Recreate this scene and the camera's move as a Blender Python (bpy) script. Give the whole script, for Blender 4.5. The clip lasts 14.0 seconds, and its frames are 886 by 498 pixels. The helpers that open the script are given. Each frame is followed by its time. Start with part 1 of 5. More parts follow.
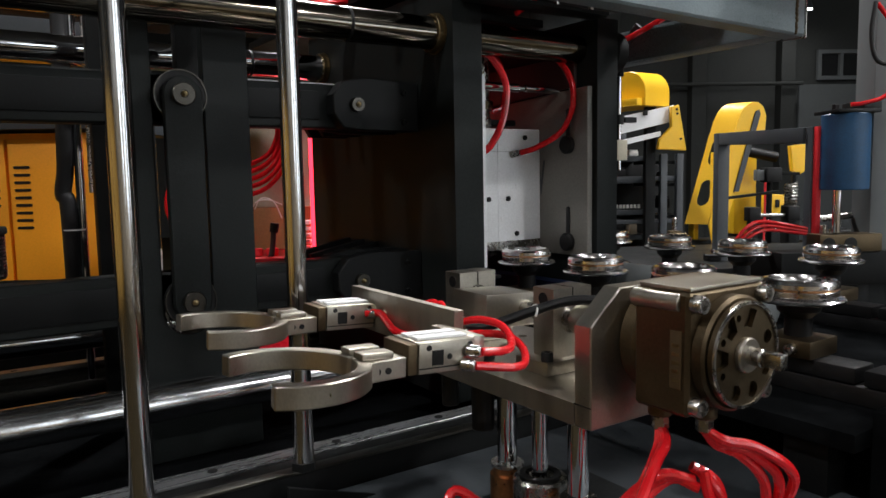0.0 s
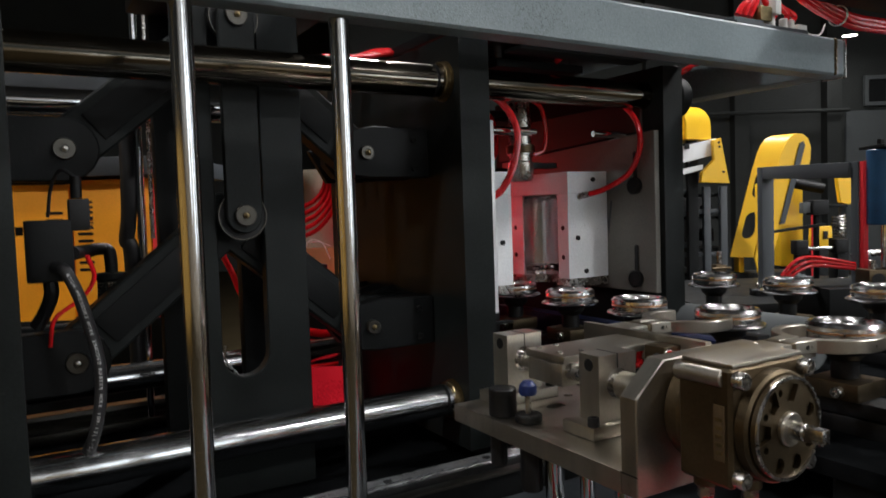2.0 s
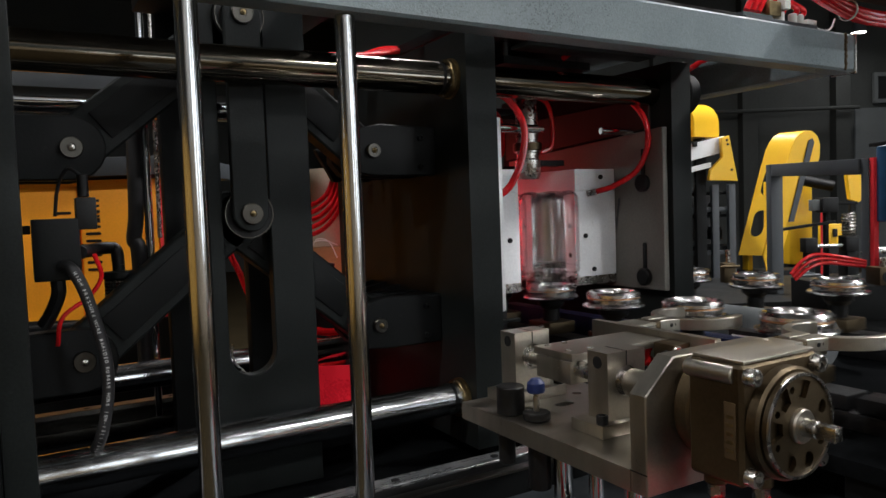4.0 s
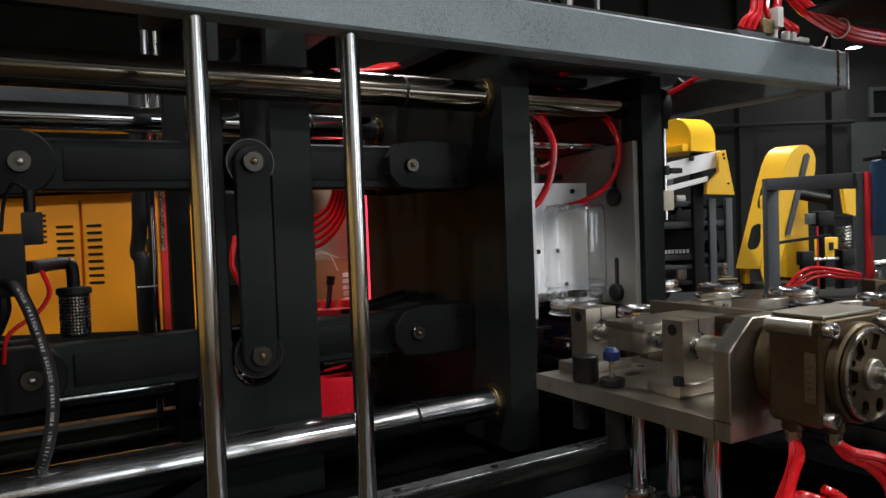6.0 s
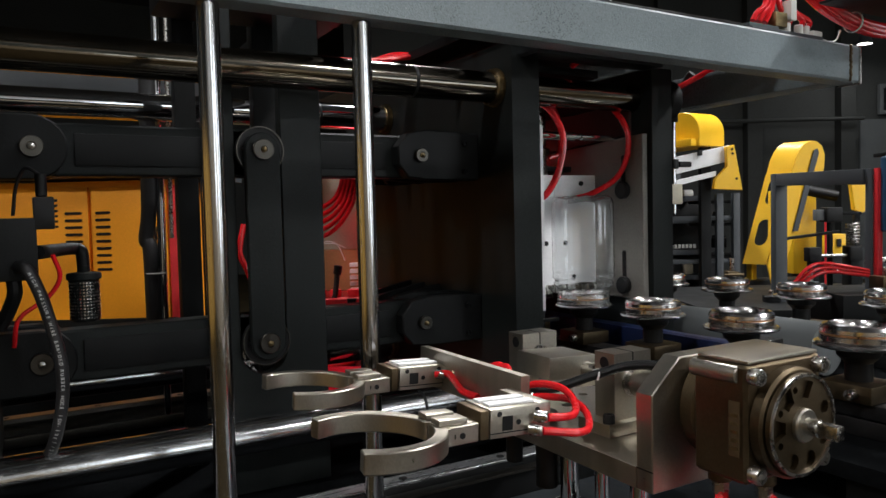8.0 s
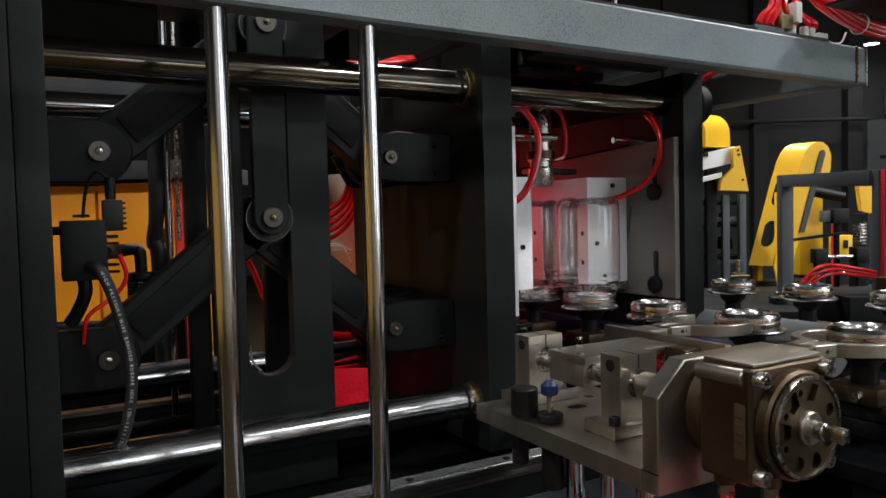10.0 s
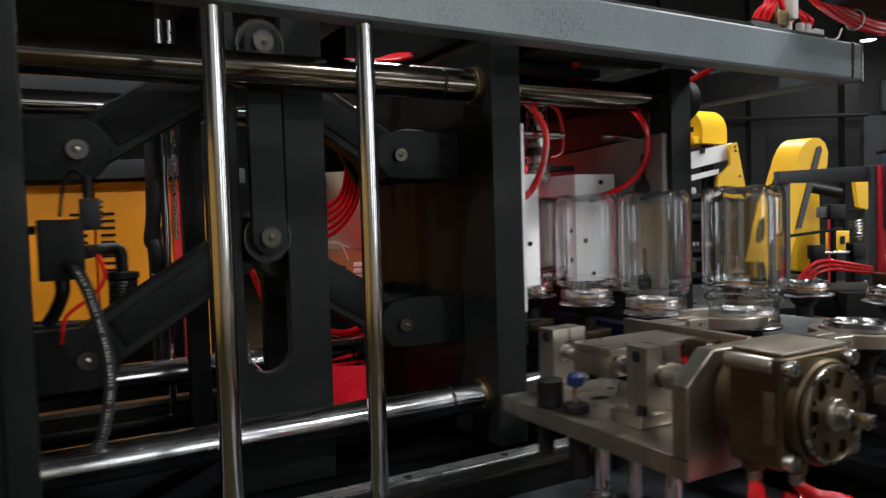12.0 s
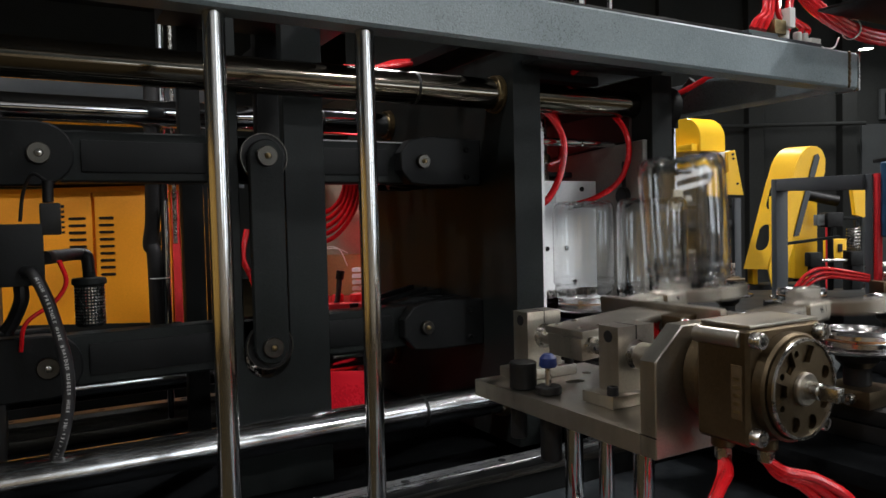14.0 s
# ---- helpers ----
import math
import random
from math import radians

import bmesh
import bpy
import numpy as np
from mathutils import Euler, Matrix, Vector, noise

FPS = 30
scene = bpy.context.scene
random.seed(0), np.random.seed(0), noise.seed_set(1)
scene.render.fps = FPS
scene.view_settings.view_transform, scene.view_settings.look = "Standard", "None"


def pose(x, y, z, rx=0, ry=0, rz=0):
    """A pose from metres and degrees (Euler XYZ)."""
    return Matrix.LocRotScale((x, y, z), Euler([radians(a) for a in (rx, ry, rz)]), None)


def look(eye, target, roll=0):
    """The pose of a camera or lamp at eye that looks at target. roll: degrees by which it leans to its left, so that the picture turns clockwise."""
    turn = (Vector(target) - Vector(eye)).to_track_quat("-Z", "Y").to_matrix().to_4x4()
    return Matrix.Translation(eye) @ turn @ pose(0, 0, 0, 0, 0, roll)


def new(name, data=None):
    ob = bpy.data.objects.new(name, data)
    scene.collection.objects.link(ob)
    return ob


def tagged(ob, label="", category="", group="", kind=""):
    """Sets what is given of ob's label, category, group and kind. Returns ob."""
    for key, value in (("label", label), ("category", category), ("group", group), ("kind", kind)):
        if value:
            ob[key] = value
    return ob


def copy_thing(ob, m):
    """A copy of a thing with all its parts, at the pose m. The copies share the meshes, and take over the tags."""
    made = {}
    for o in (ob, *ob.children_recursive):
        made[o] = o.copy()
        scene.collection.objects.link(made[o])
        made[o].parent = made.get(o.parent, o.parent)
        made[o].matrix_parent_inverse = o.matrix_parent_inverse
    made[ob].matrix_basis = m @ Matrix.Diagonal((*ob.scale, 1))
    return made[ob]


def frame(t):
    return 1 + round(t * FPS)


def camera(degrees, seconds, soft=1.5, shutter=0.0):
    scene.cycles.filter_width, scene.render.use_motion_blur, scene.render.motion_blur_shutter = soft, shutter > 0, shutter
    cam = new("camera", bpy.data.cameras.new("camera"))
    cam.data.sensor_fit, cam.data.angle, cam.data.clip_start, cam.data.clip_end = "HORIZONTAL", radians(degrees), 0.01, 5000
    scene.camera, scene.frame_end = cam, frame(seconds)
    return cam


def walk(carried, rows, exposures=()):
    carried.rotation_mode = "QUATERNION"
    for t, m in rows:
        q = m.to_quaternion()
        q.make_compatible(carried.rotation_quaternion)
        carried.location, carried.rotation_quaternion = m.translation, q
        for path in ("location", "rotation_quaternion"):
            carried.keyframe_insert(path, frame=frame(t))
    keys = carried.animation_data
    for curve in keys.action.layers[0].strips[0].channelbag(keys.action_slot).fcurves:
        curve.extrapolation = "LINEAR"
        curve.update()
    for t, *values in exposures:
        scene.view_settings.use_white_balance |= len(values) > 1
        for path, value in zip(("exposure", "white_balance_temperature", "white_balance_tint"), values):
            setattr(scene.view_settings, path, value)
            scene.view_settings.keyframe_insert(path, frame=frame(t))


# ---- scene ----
cam = camera(63.1, 14.0, shutter=0.6)
PATH = [
    (0, (0.061, 0.053, 1.491), (1.17, 1.705, 1.293), -1.1),
    (0.5, (0.058, 0.052, 1.488), (1.16, 1.709, 1.288), -1.2),
    (1, (0.051, 0.045, 1.494), (1.131, 1.718, 1.314), -1.4),
    (1.5, (0.026, 0.02, 1.515), (1.067, 1.721, 1.363), -1.8),
    (2, (0.029, 0.02, 1.52), (1.048, 1.738, 1.412), -1.9),
    (2.2, (0.034, 0.018, 1.527), (1.038, 1.746, 1.439), -2.2),
    (4.5, (0.03, 0.026, 1.513), (1.032, 1.753, 1.402), -2.1),
    (5, (0.027, 0.024, 1.512), (1.035, 1.749, 1.417), -2.1),
    (5.5, (0.022, 0.016, 1.513), (1.032, 1.74, 1.426), -2.1),
    (6, (0.016, 0.008, 1.516), (1.024, 1.733, 1.445), -2.1),
    (6.5, (0.011, 0.004, 1.518), (1.011, 1.735, 1.452), -2.0),
    (7, (0.01, 0.005, 1.516), (1.01, 1.735, 1.442), -1.7),
    (7.5, (0.01, 0.006, 1.513), (1.007, 1.738, 1.427), -1.6),
    (8, (0.009, 0.01, 1.511), (1.004, 1.742, 1.42), -1.4),
    (10.5, (0.005, 0.005, 1.514), (0.983, 1.747, 1.426), -1.6),
    (11, (0.005, 0.005, 1.513), (0.981, 1.748, 1.417), -1.7),
    (11.5, (0.005, 0.005, 1.513), (0.984, 1.746, 1.415), -1.8),
    (12, (0.005, 0.004, 1.513), (0.992, 1.74, 1.419), -1.7),
    (12.5, (0.005, 0.002, 1.513), (0.992, 1.739, 1.429), -1.7),
    (13, (0.003, 0.001, 1.513), (0.993, 1.737, 1.427), -1.7),
    (13.5, (0.004, 0.0, 1.512), (0.996, 1.734, 1.429), -1.5),
    (14, (0.002, -0.001, 1.513), (0.994, 1.734, 1.435), -1.4),
]
walk(cam, [(t, look(eye, to, lean)) for t, eye, to, lean in PATH])

# ---- light ----
world = bpy.data.worlds.new("hall_air")
scene.world = world
world.use_nodes = True
world.node_tree.nodes["Background"].inputs[0].default_value = (0.55, 0.62, 0.7, 1)
world.node_tree.nodes["Background"].inputs[1].default_value = 0.042
scene.view_settings.exposure = 0.17


def lamp(name, x, y, z, sx, sy, power, color=(0.985, 0.978, 0.985), to=None):
    data = bpy.data.lights.new(name, "AREA")
    data.shape, data.size, data.size_y, data.energy, data.color = "RECTANGLE", sx, sy, power, color
    ob = new(name, data)
    ob.matrix_world = look((x, y, z), to or (x, y, z - 1))
    return ob


HALL_LAMPS = [(-6.0, 2.2, 6.2, 100), (3.6, -5.2, 6.2, 180), (5.6, -1.8, 6.2, 240), (-2.6, 0.2, 6.2, 100),
              (3.1, 4.6, 6.2, 340), (4.9, 0.9, 6.2, 150), (-2.6, -5.6, 6.2, 100), (13.9, 7.97, 4.7, 12)]
for lx, ly, lz, power in HALL_LAMPS:
    lamp("hall_light", lx, ly, lz - 0.16, 0.42, 0.42, power)
# heater glow behind the clamp
lamp("oven_light", 1.13, 2.36, 1.45, 0.06, 0.5, 1.0, (1, 0.04, 0.06), (1.18, 1.5, 1.36))


# ---- materials ----
def mat(name, color, rough=0.5, metal=0.0, vary=0.25, scale=14, bump=0.05, fine=160, rvary=0.12, coat=0.0, emit=0.0, spec=0.5, stretch=None, wear=None, wsize=38):
    m = bpy.data.materials.new(name)
    m.use_nodes = True
    n, l = m.node_tree.nodes, m.node_tree.links
    b = n["Principled BSDF"]
    b.inputs["Metallic"].default_value = metal
    b.inputs["Coat Weight"].default_value = coat
    b.inputs["Specular IOR Level"].default_value = spec
    co = n.new("ShaderNodeTexCoord")
    mp = n.new("ShaderNodeMapping")
    mp.inputs["Scale"].default_value = stretch or (1, 1, 1)
    l.new(co.outputs["Object"], mp.inputs["Vector"])
    big, small = n.new("ShaderNodeTexNoise"), n.new("ShaderNodeTexNoise")
    for t, s in ((big, scale), (small, fine)):
        t.inputs["Scale"].default_value = s
        t.inputs["Detail"].default_value = 4
        l.new(mp.outputs[0], t.inputs["Vector"])
    add = n.new("ShaderNodeMath")
    add.operation = "MULTIPLY_ADD"
    add.inputs[1].default_value = 0.45
    l.new(small.outputs["Fac"], add.inputs[0])
    mul = n.new("ShaderNodeMath")
    mul.operation = "MULTIPLY"
    mul.inputs[1].default_value = 0.55
    l.new(big.outputs["Fac"], mul.inputs[0])
    l.new(mul.outputs[0], add.inputs[2])
    ramp = n.new("ShaderNodeValToRGB")
    e = ramp.color_ramp.elements
    e[0].position, e[1].position = 0.3, 0.7
    e[0].color = (*[c * (1 - vary) for c in color], 1)
    e[1].color = (*[min(1, c * (1 + vary)) for c in color], 1)
    l.new(add.outputs[0], ramp.inputs[0])
    out = ramp.outputs[0]
    if wear:
        spots = n.new("ShaderNodeTexNoise")
        spots.inputs["Scale"].default_value, spots.inputs["Detail"].default_value = wsize, 8
        spots.inputs["Roughness"].default_value = 0.75
        l.new(co.outputs["Object"], spots.inputs["Vector"])
        cut = n.new("ShaderNodeMapRange")
        cut.inputs["From Min"].default_value, cut.inputs["From Max"].default_value = 0.62, 0.74
        l.new(spots.outputs["Fac"], cut.inputs["Value"])
        mix = n.new("ShaderNodeMix")
        mix.data_type = "RGBA"
        l.new(cut.outputs[0], mix.inputs[0])
        l.new(out, mix.inputs[6])
        mix.inputs[7].default_value = (*wear, 1)
        out = mix.outputs[2]
    l.new(out, b.inputs["Base Color"])
    rr = n.new("ShaderNodeMapRange")
    rr.inputs["From Min"].default_value, rr.inputs["From Max"].default_value = 0.3, 0.7
    rr.inputs["To Min"].default_value, rr.inputs["To Max"].default_value = max(0.02, rough - rvary), min(1, rough + rvary)
    l.new(add.outputs[0], rr.inputs["Value"])
    l.new(rr.outputs[0], b.inputs["Roughness"])
    if bump:
        bp = n.new("ShaderNodeBump")
        bp.inputs["Strength"].default_value, bp.inputs["Distance"].default_value = bump, 0.002
        l.new(small.outputs["Fac"], bp.inputs["Height"])
        l.new(bp.outputs[0], b.inputs["Normal"])
    if emit:
        b.inputs["Emission Color"].default_value = (*color, 1)
        b.inputs["Emission Strength"].default_value = emit
    return m


BLACK = mat("black_painted_steel", (0.0068, 0.0075, 0.0078), 0.52, 0, 0.3, 9, 0.12, 210, 0.1, wear=(0.026, 0.026, 0.026), spec=0.18)
# Chrome coloured dark brown in place of the dim surroundings it would reflect.
DIMMED = mat("darkened_brown_chrome", (0.23, 0.205, 0.165), 0.11, 1, 0.3, 9, 0.02, 200, 0.05, wear=(0.2, 0.17, 0.13))
DARK = mat("dark_grey_enamel", (0.0125, 0.0148, 0.0145), 0.48, 0, 0.35, 7, 0.14, 240, 0.1, wear=(0.03, 0.031, 0.031), spec=0.16)
PALEW = mat("pale_grey_wall_paint", (0.6, 0.61, 0.6), 0.6, 0, 0.15, 1.0, 0.05, 30)
GREYW = mat("tan_wall_paint", (0.42, 0.36, 0.27), 0.6, 0, 0.2, 1.2, 0.05, 30)
DECKM = mat("matt_black_oily_deck", (0.006, 0.0065, 0.007), 0.85, 0, 0.5, 8, 0.15, 120, 0.1, spec=0.0)
RAIL = mat("oily_ground_rail", (0.4, 0.41, 0.42), 0.3, 0.85, 0.35, 12, 0.08, 90, 0.12, stretch=(0.25, 3, 1), wear=(0.12, 0.12, 0.12), wsize=22)
BEAM = mat("grey_hammered_enamel", (0.19, 0.23, 0.245), 0.34, 0.1, 0.35, 4, 0.4, 340, 0.12, wear=(0.5, 0.54, 0.56), wsize=240)
GREY = mat("slate_grey_enamel", (0.048, 0.055, 0.062), 0.45, 0, 0.2, 5, 0.06)
CHROME = mat("hard_chrome", (0.72, 0.73, 0.75), 0.075, 1, 0.1, 12, 0.012, 300, 0.035, wear=(0.55, 0.55, 0.55))
CAPS = mat("satin_chrome", (0.74, 0.72, 0.71), 0.2, 1, 0.1, 20, 0.02, 200, 0.06)
OILY = mat("oily_chrome", (0.66, 0.67, 0.68), 0.17, 1, 0.25, 16, 0.05, 180, 0.08, wear=(0.28, 0.26, 0.23))
RODC = mat("worn_polished_chrome", (0.6, 0.6, 0.6), 0.13, 1, 0.12, 10, 0.03, 220, 0.05, stretch=(6, 6, 0.4), wear=(0.45, 0.45, 0.45))
STEEL = mat("turned_steel", (0.52, 0.5, 0.47), 0.27, 1, 0.12, 30, 0.02, 120, 0.06)
STEELD = mat("dark_turned_steel", (0.085, 0.08, 0.07), 0.36, 1, 0.15, 30, 0.02, 120, 0.06)
ALU = mat("milled_aluminium", (0.47, 0.435, 0.37), 0.36, 1, 0.16, 9, 0.12, 260, 0.1, stretch=(1, 6, 1), wear=(0.36, 0.34, 0.31))
ALUD = mat("bronze_anodised_aluminium", (0.12, 0.09, 0.055), 0.46, 1, 0.25, 11, 0.1, 300, 0.1)
ALUM = mat("mould_aluminium", (0.84, 0.85, 0.86), 0.45, 0.1, 0.12, 7, 0.06, 190, 0.1, wear=(0.6, 0.6, 0.6))
ALUG = mat("ground_grey_steel", (0.2, 0.19, 0.17), 0.42, 0.35, 0.2, 5, 0.06, 200, 0.1, wear=(0.3, 0.29, 0.27))
# Dark plate whose colour includes red reflected from the tubes.
MAROON = mat("red_tinted_dark_plate", (0.045, 0.026, 0.024), 0.45, 0.2, 0.2, 6, 0.05)
BRASS = mat("dull_brass", (0.22, 0.165, 0.085), 0.42, 1, 0.4, 40, 0.1)
COPPER = mat("copper_bushing", (0.6, 0.3, 0.14), 0.35, 1, 0.3, 50, 0.1)
RED = mat("red_tubing", (0.75, 0.012, 0.018), 0.22, 0, 0.15, 18, 0.02, coat=0.5)
REDP = mat("red_painted_steel", (0.7, 0.03, 0.04), 0.4, 0, 0.2, 8, 0.05)
ORANGE = mat("orange_enamel", (0.9, 0.34, 0.012), 0.4, 0, 0.1, 4, 0.05)
YELLOW = mat("yellow_enamel", (0.85, 0.5, 0.02), 0.36, 0, 0.1, 5, 0.05)
RUBBER = mat("black_rubber", (0.016, 0.016, 0.017), 0.45, 0, 0.3, 40, 0.15)
PLASTIC = mat("black_plastic", (0.008, 0.008, 0.0085), 0.45, 0, 0.3, 30, 0.08, spec=0.3)
BLUE = mat("blue_enamel", (0.008, 0.016, 0.06), 0.4, 0, 0.25, 8, 0.05)
BLUEC = mat("blue_dusty_canister", (0.01, 0.06, 0.14), 0.5, 0, 0.35, 14, 0.12, wear=(0.03, 0.06, 0.1))
BLUEK = mat("blue_knob", (0.012, 0.025, 0.11), 0.4)
WHITE = mat("white_plastic", (0.75, 0.75, 0.72), 0.45, 0, 0.06, 20, 0.03)
BEIGE = mat("beige_insulation", (0.42, 0.37, 0.28), 0.8, 0, 0.15, 12, 0.2)
TAN = mat("tan_card", (0.3, 0.19, 0.075), 0.7, 0, 0.2, 10, 0.1)
OCHRE = mat("ochre_wainscot", (0.72, 0.42, 0.09), 0.6, 0, 0.2, 1.2, 0.05, 30)
WALL = mat("dusty_concrete_wall", (0.036, 0.039, 0.037), 0.85, 0, 0.35, 1.3, 0.3, 26)
PANEL = mat("pale_wall_panel", (0.11, 0.12, 0.122), 0.7, 0, 0.12, 1.5, 0.1, 20)
CEIL = mat("dark_roof_sheet", (0.05, 0.05, 0.052), 0.8, 0, 0.3, 1.0, 0.2, 20)
FLOOR = mat("worn_brown_floor_paint", (0.035, 0.026, 0.013), 0.9, 0, 0.35, 2.2, 0.2, 40, spec=0.08)
TRAY = mat("oily_grey_sheet", (0.045, 0.052, 0.058), 0.45, 0.1, 0.6, 9, 0.3, 45, 0.2, wear=(0.1, 0.11, 0.12), wsize=26)
LAMPW = mat("lamp_glass", (1, 0.98, 0.94), 0.5, 0, 0, emit=14)
SKYPANE = mat("bright_window_pane", (0.85, 0.93, 1), 0.5, 0, 0, emit=2.3)
GLOW = mat("heater_element", (1, 0.03, 0.06), 0.5, 0, 0, emit=3.2)
# Emission replaces red oven light that no lamp brings to the panel.
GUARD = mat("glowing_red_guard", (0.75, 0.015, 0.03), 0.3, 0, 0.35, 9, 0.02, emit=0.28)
INK = mat("white_ink", (0.75, 0.75, 0.73), 0.7, 0, 0.2, 60, 0)
LABEL = mat("paper_label", (0.7, 0.69, 0.64), 0.6, 0, 0.06, 40, 0.02)
PALEY = mat("faded_yellow_label", (0.055, 0.03, 0.007), 0.75, 0, 0.2, 60, 0.02)
CREAM = mat("cream_nylon", (0.62, 0.58, 0.45), 0.5, 0, 0.1, 20, 0.03)


def clear_plastic():
    m = bpy.data.materials.new("clear_pet")
    m.use_nodes = True
    b = m.node_tree.nodes["Principled BSDF"]
    b.inputs["Base Color"].default_value = (0.97, 0.98, 0.98, 1)
    b.inputs["Roughness"].default_value = 0.03
    b.inputs["IOR"].default_value = 1.57
    b.inputs["Transmission Weight"].default_value = 1
    return m


PET = clear_plastic()

# ---- building blocks ----
ORIGIN = {}


def thing(name, at, label, category, group="", kind=""):
    ob = new(name)
    ob.empty_display_size = 0.05
    ob.location = at
    ORIGIN[ob.name] = Vector(at)
    return tagged(ob, label, category, group, kind)


def part(name, bm, material, parent=None, label="", smooth=True):
    """Links a bmesh in world coordinates as one mesh under its thing or part."""
    origin = ORIGIN[parent.name] if parent else Vector((0, 0, 0))
    bmesh.ops.translate(bm, verts=bm.verts, vec=-origin)
    me = bpy.data.meshes.new(name)
    bmesh.ops.recalc_face_normals(bm, faces=bm.faces)
    bm.to_mesh(me)
    bm.free()
    me.materials.append(material)
    if smooth:
        for p in me.polygons:
            p.use_smooth = True
        me.set_sharp_from_angle(angle=radians(32))
    ob = new(name, me)
    ob.parent = parent
    ORIGIN[ob.name] = origin
    if label:
        ob["label"] = label
    return ob


def setting(name, bm, material, label, category, smooth=False):
    return tagged(part(name, bm, material, None, "", smooth), label, category, "", "structure")


def box(x0, x1, y0, y1, z0, z1, bev=0.002, bm=None):
    own = bmesh.new()
    bmesh.ops.create_cube(own, size=1)
    bmesh.ops.scale(own, vec=(abs(x1 - x0), abs(y1 - y0), abs(z1 - z0)), verts=own.verts)
    bmesh.ops.translate(own, vec=((x0 + x1) / 2, (y0 + y1) / 2, (z0 + z1) / 2), verts=own.verts)
    bev = min(bev, abs(x1 - x0) / 3, abs(y1 - y0) / 3, abs(z1 - z0) / 3)
    if bev > 0:
        bmesh.ops.bevel(own, geom=own.edges[:], offset=bev, segments=2, profile=0.6, affect="EDGES")
    return join(bm, own)


def join(bm, own):
    if bm is None:
        return own
    me = bpy.data.meshes.new("scratch")
    own.to_mesh(me)
    own.free()
    bm.from_mesh(me)
    bpy.data.meshes.remove(me)
    return bm


def lathe(profile, at=(0, 0, 0), axis="z", n=40, bm=None, closed=False):
    """Turns (radius, height) points round an axis through at."""
    own = bmesh.new()
    rings = []
    for r, h in profile:
        ring = []
        for i in range(n):
            a = 2 * math.pi * i / n
            c, s = r * math.cos(a), r * math.sin(a)
            p = {"z": (c, s, h), "y": (c, h, -s), "x": (h, c, s)}[axis]
            ring.append(own.verts.new(Vector(p) + Vector(at)))
        rings.append(ring)
    pairs = list(zip(rings, rings[1:])) + ([(rings[-1], rings[0])] if closed else [])
    for a, b in pairs:
        for i in range(n):
            own.faces.new((a[i], a[(i + 1) % n], b[(i + 1) % n], b[i]))
    if not closed:
        if profile[0][0] > 1e-5:
            own.faces.new(rings[0])
        if profile[-1][0] > 1e-5:
            own.faces.new(rings[-1])
    bmesh.ops.remove_doubles(own, verts=own.verts, dist=1e-6)
    return join(bm, own)


def rod(p, q, r, n=24, bm=None, chamfer=0.0015):
    p, q = Vector(p), Vector(q)
    d = (q - p).length
    c = min(chamfer, r * 0.3, d * 0.3)
    own = lathe([(r - c, 0), (r, c), (r, d - c), (r - c, d)], n=n)
    m = Matrix.Translation(p) @ (q - p).to_track_quat("Z", "Y").to_matrix().to_4x4()
    bmesh.ops.transform(own, matrix=m, verts=own.verts)
    return join(bm, own)


def curve_points(pts, steps=8):
    pts = [Vector(p) for p in pts]
    ext = [2 * pts[0] - pts[1]] + pts + [2 * pts[-1] - pts[-2]]
    out = []
    for i in range(1, len(ext) - 2):
        a, b, c, d = ext[i - 1:i + 3]
        for k in range(steps):
            t = k / steps
            out.append(0.5 * (2 * b + (c - a) * t + (2 * a - 5 * b + 4 * c - d) * t * t + (3 * b - a - 3 * c + d) * t ** 3))
    return out + [pts[-1]]


def tube(pts, r, n=10, steps=8, bm=None):
    path = curve_points(pts, steps)
    own = bmesh.new()
    side, rings = None, []
    for i, p in enumerate(path):
        d = (path[min(i + 1, len(path) - 1)] - path[max(i - 1, 0)]).normalized()
        if side is None:
            side = d.orthogonal().normalized()
        side = (side - d * side.dot(d)).normalized()
        up = d.cross(side)
        rings.append([own.verts.new(p + r * (math.cos(2 * math.pi * k / n) * side + math.sin(2 * math.pi * k / n) * up)) for k in range(n)])
    for a, b in zip(rings, rings[1:]):
        for k in range(n):
            own.faces.new((a[k], a[(k + 1) % n], b[(k + 1) % n], b[k]))
    own.faces.new(rings[0])
    own.faces.new(rings[-1])
    return join(bm, own)


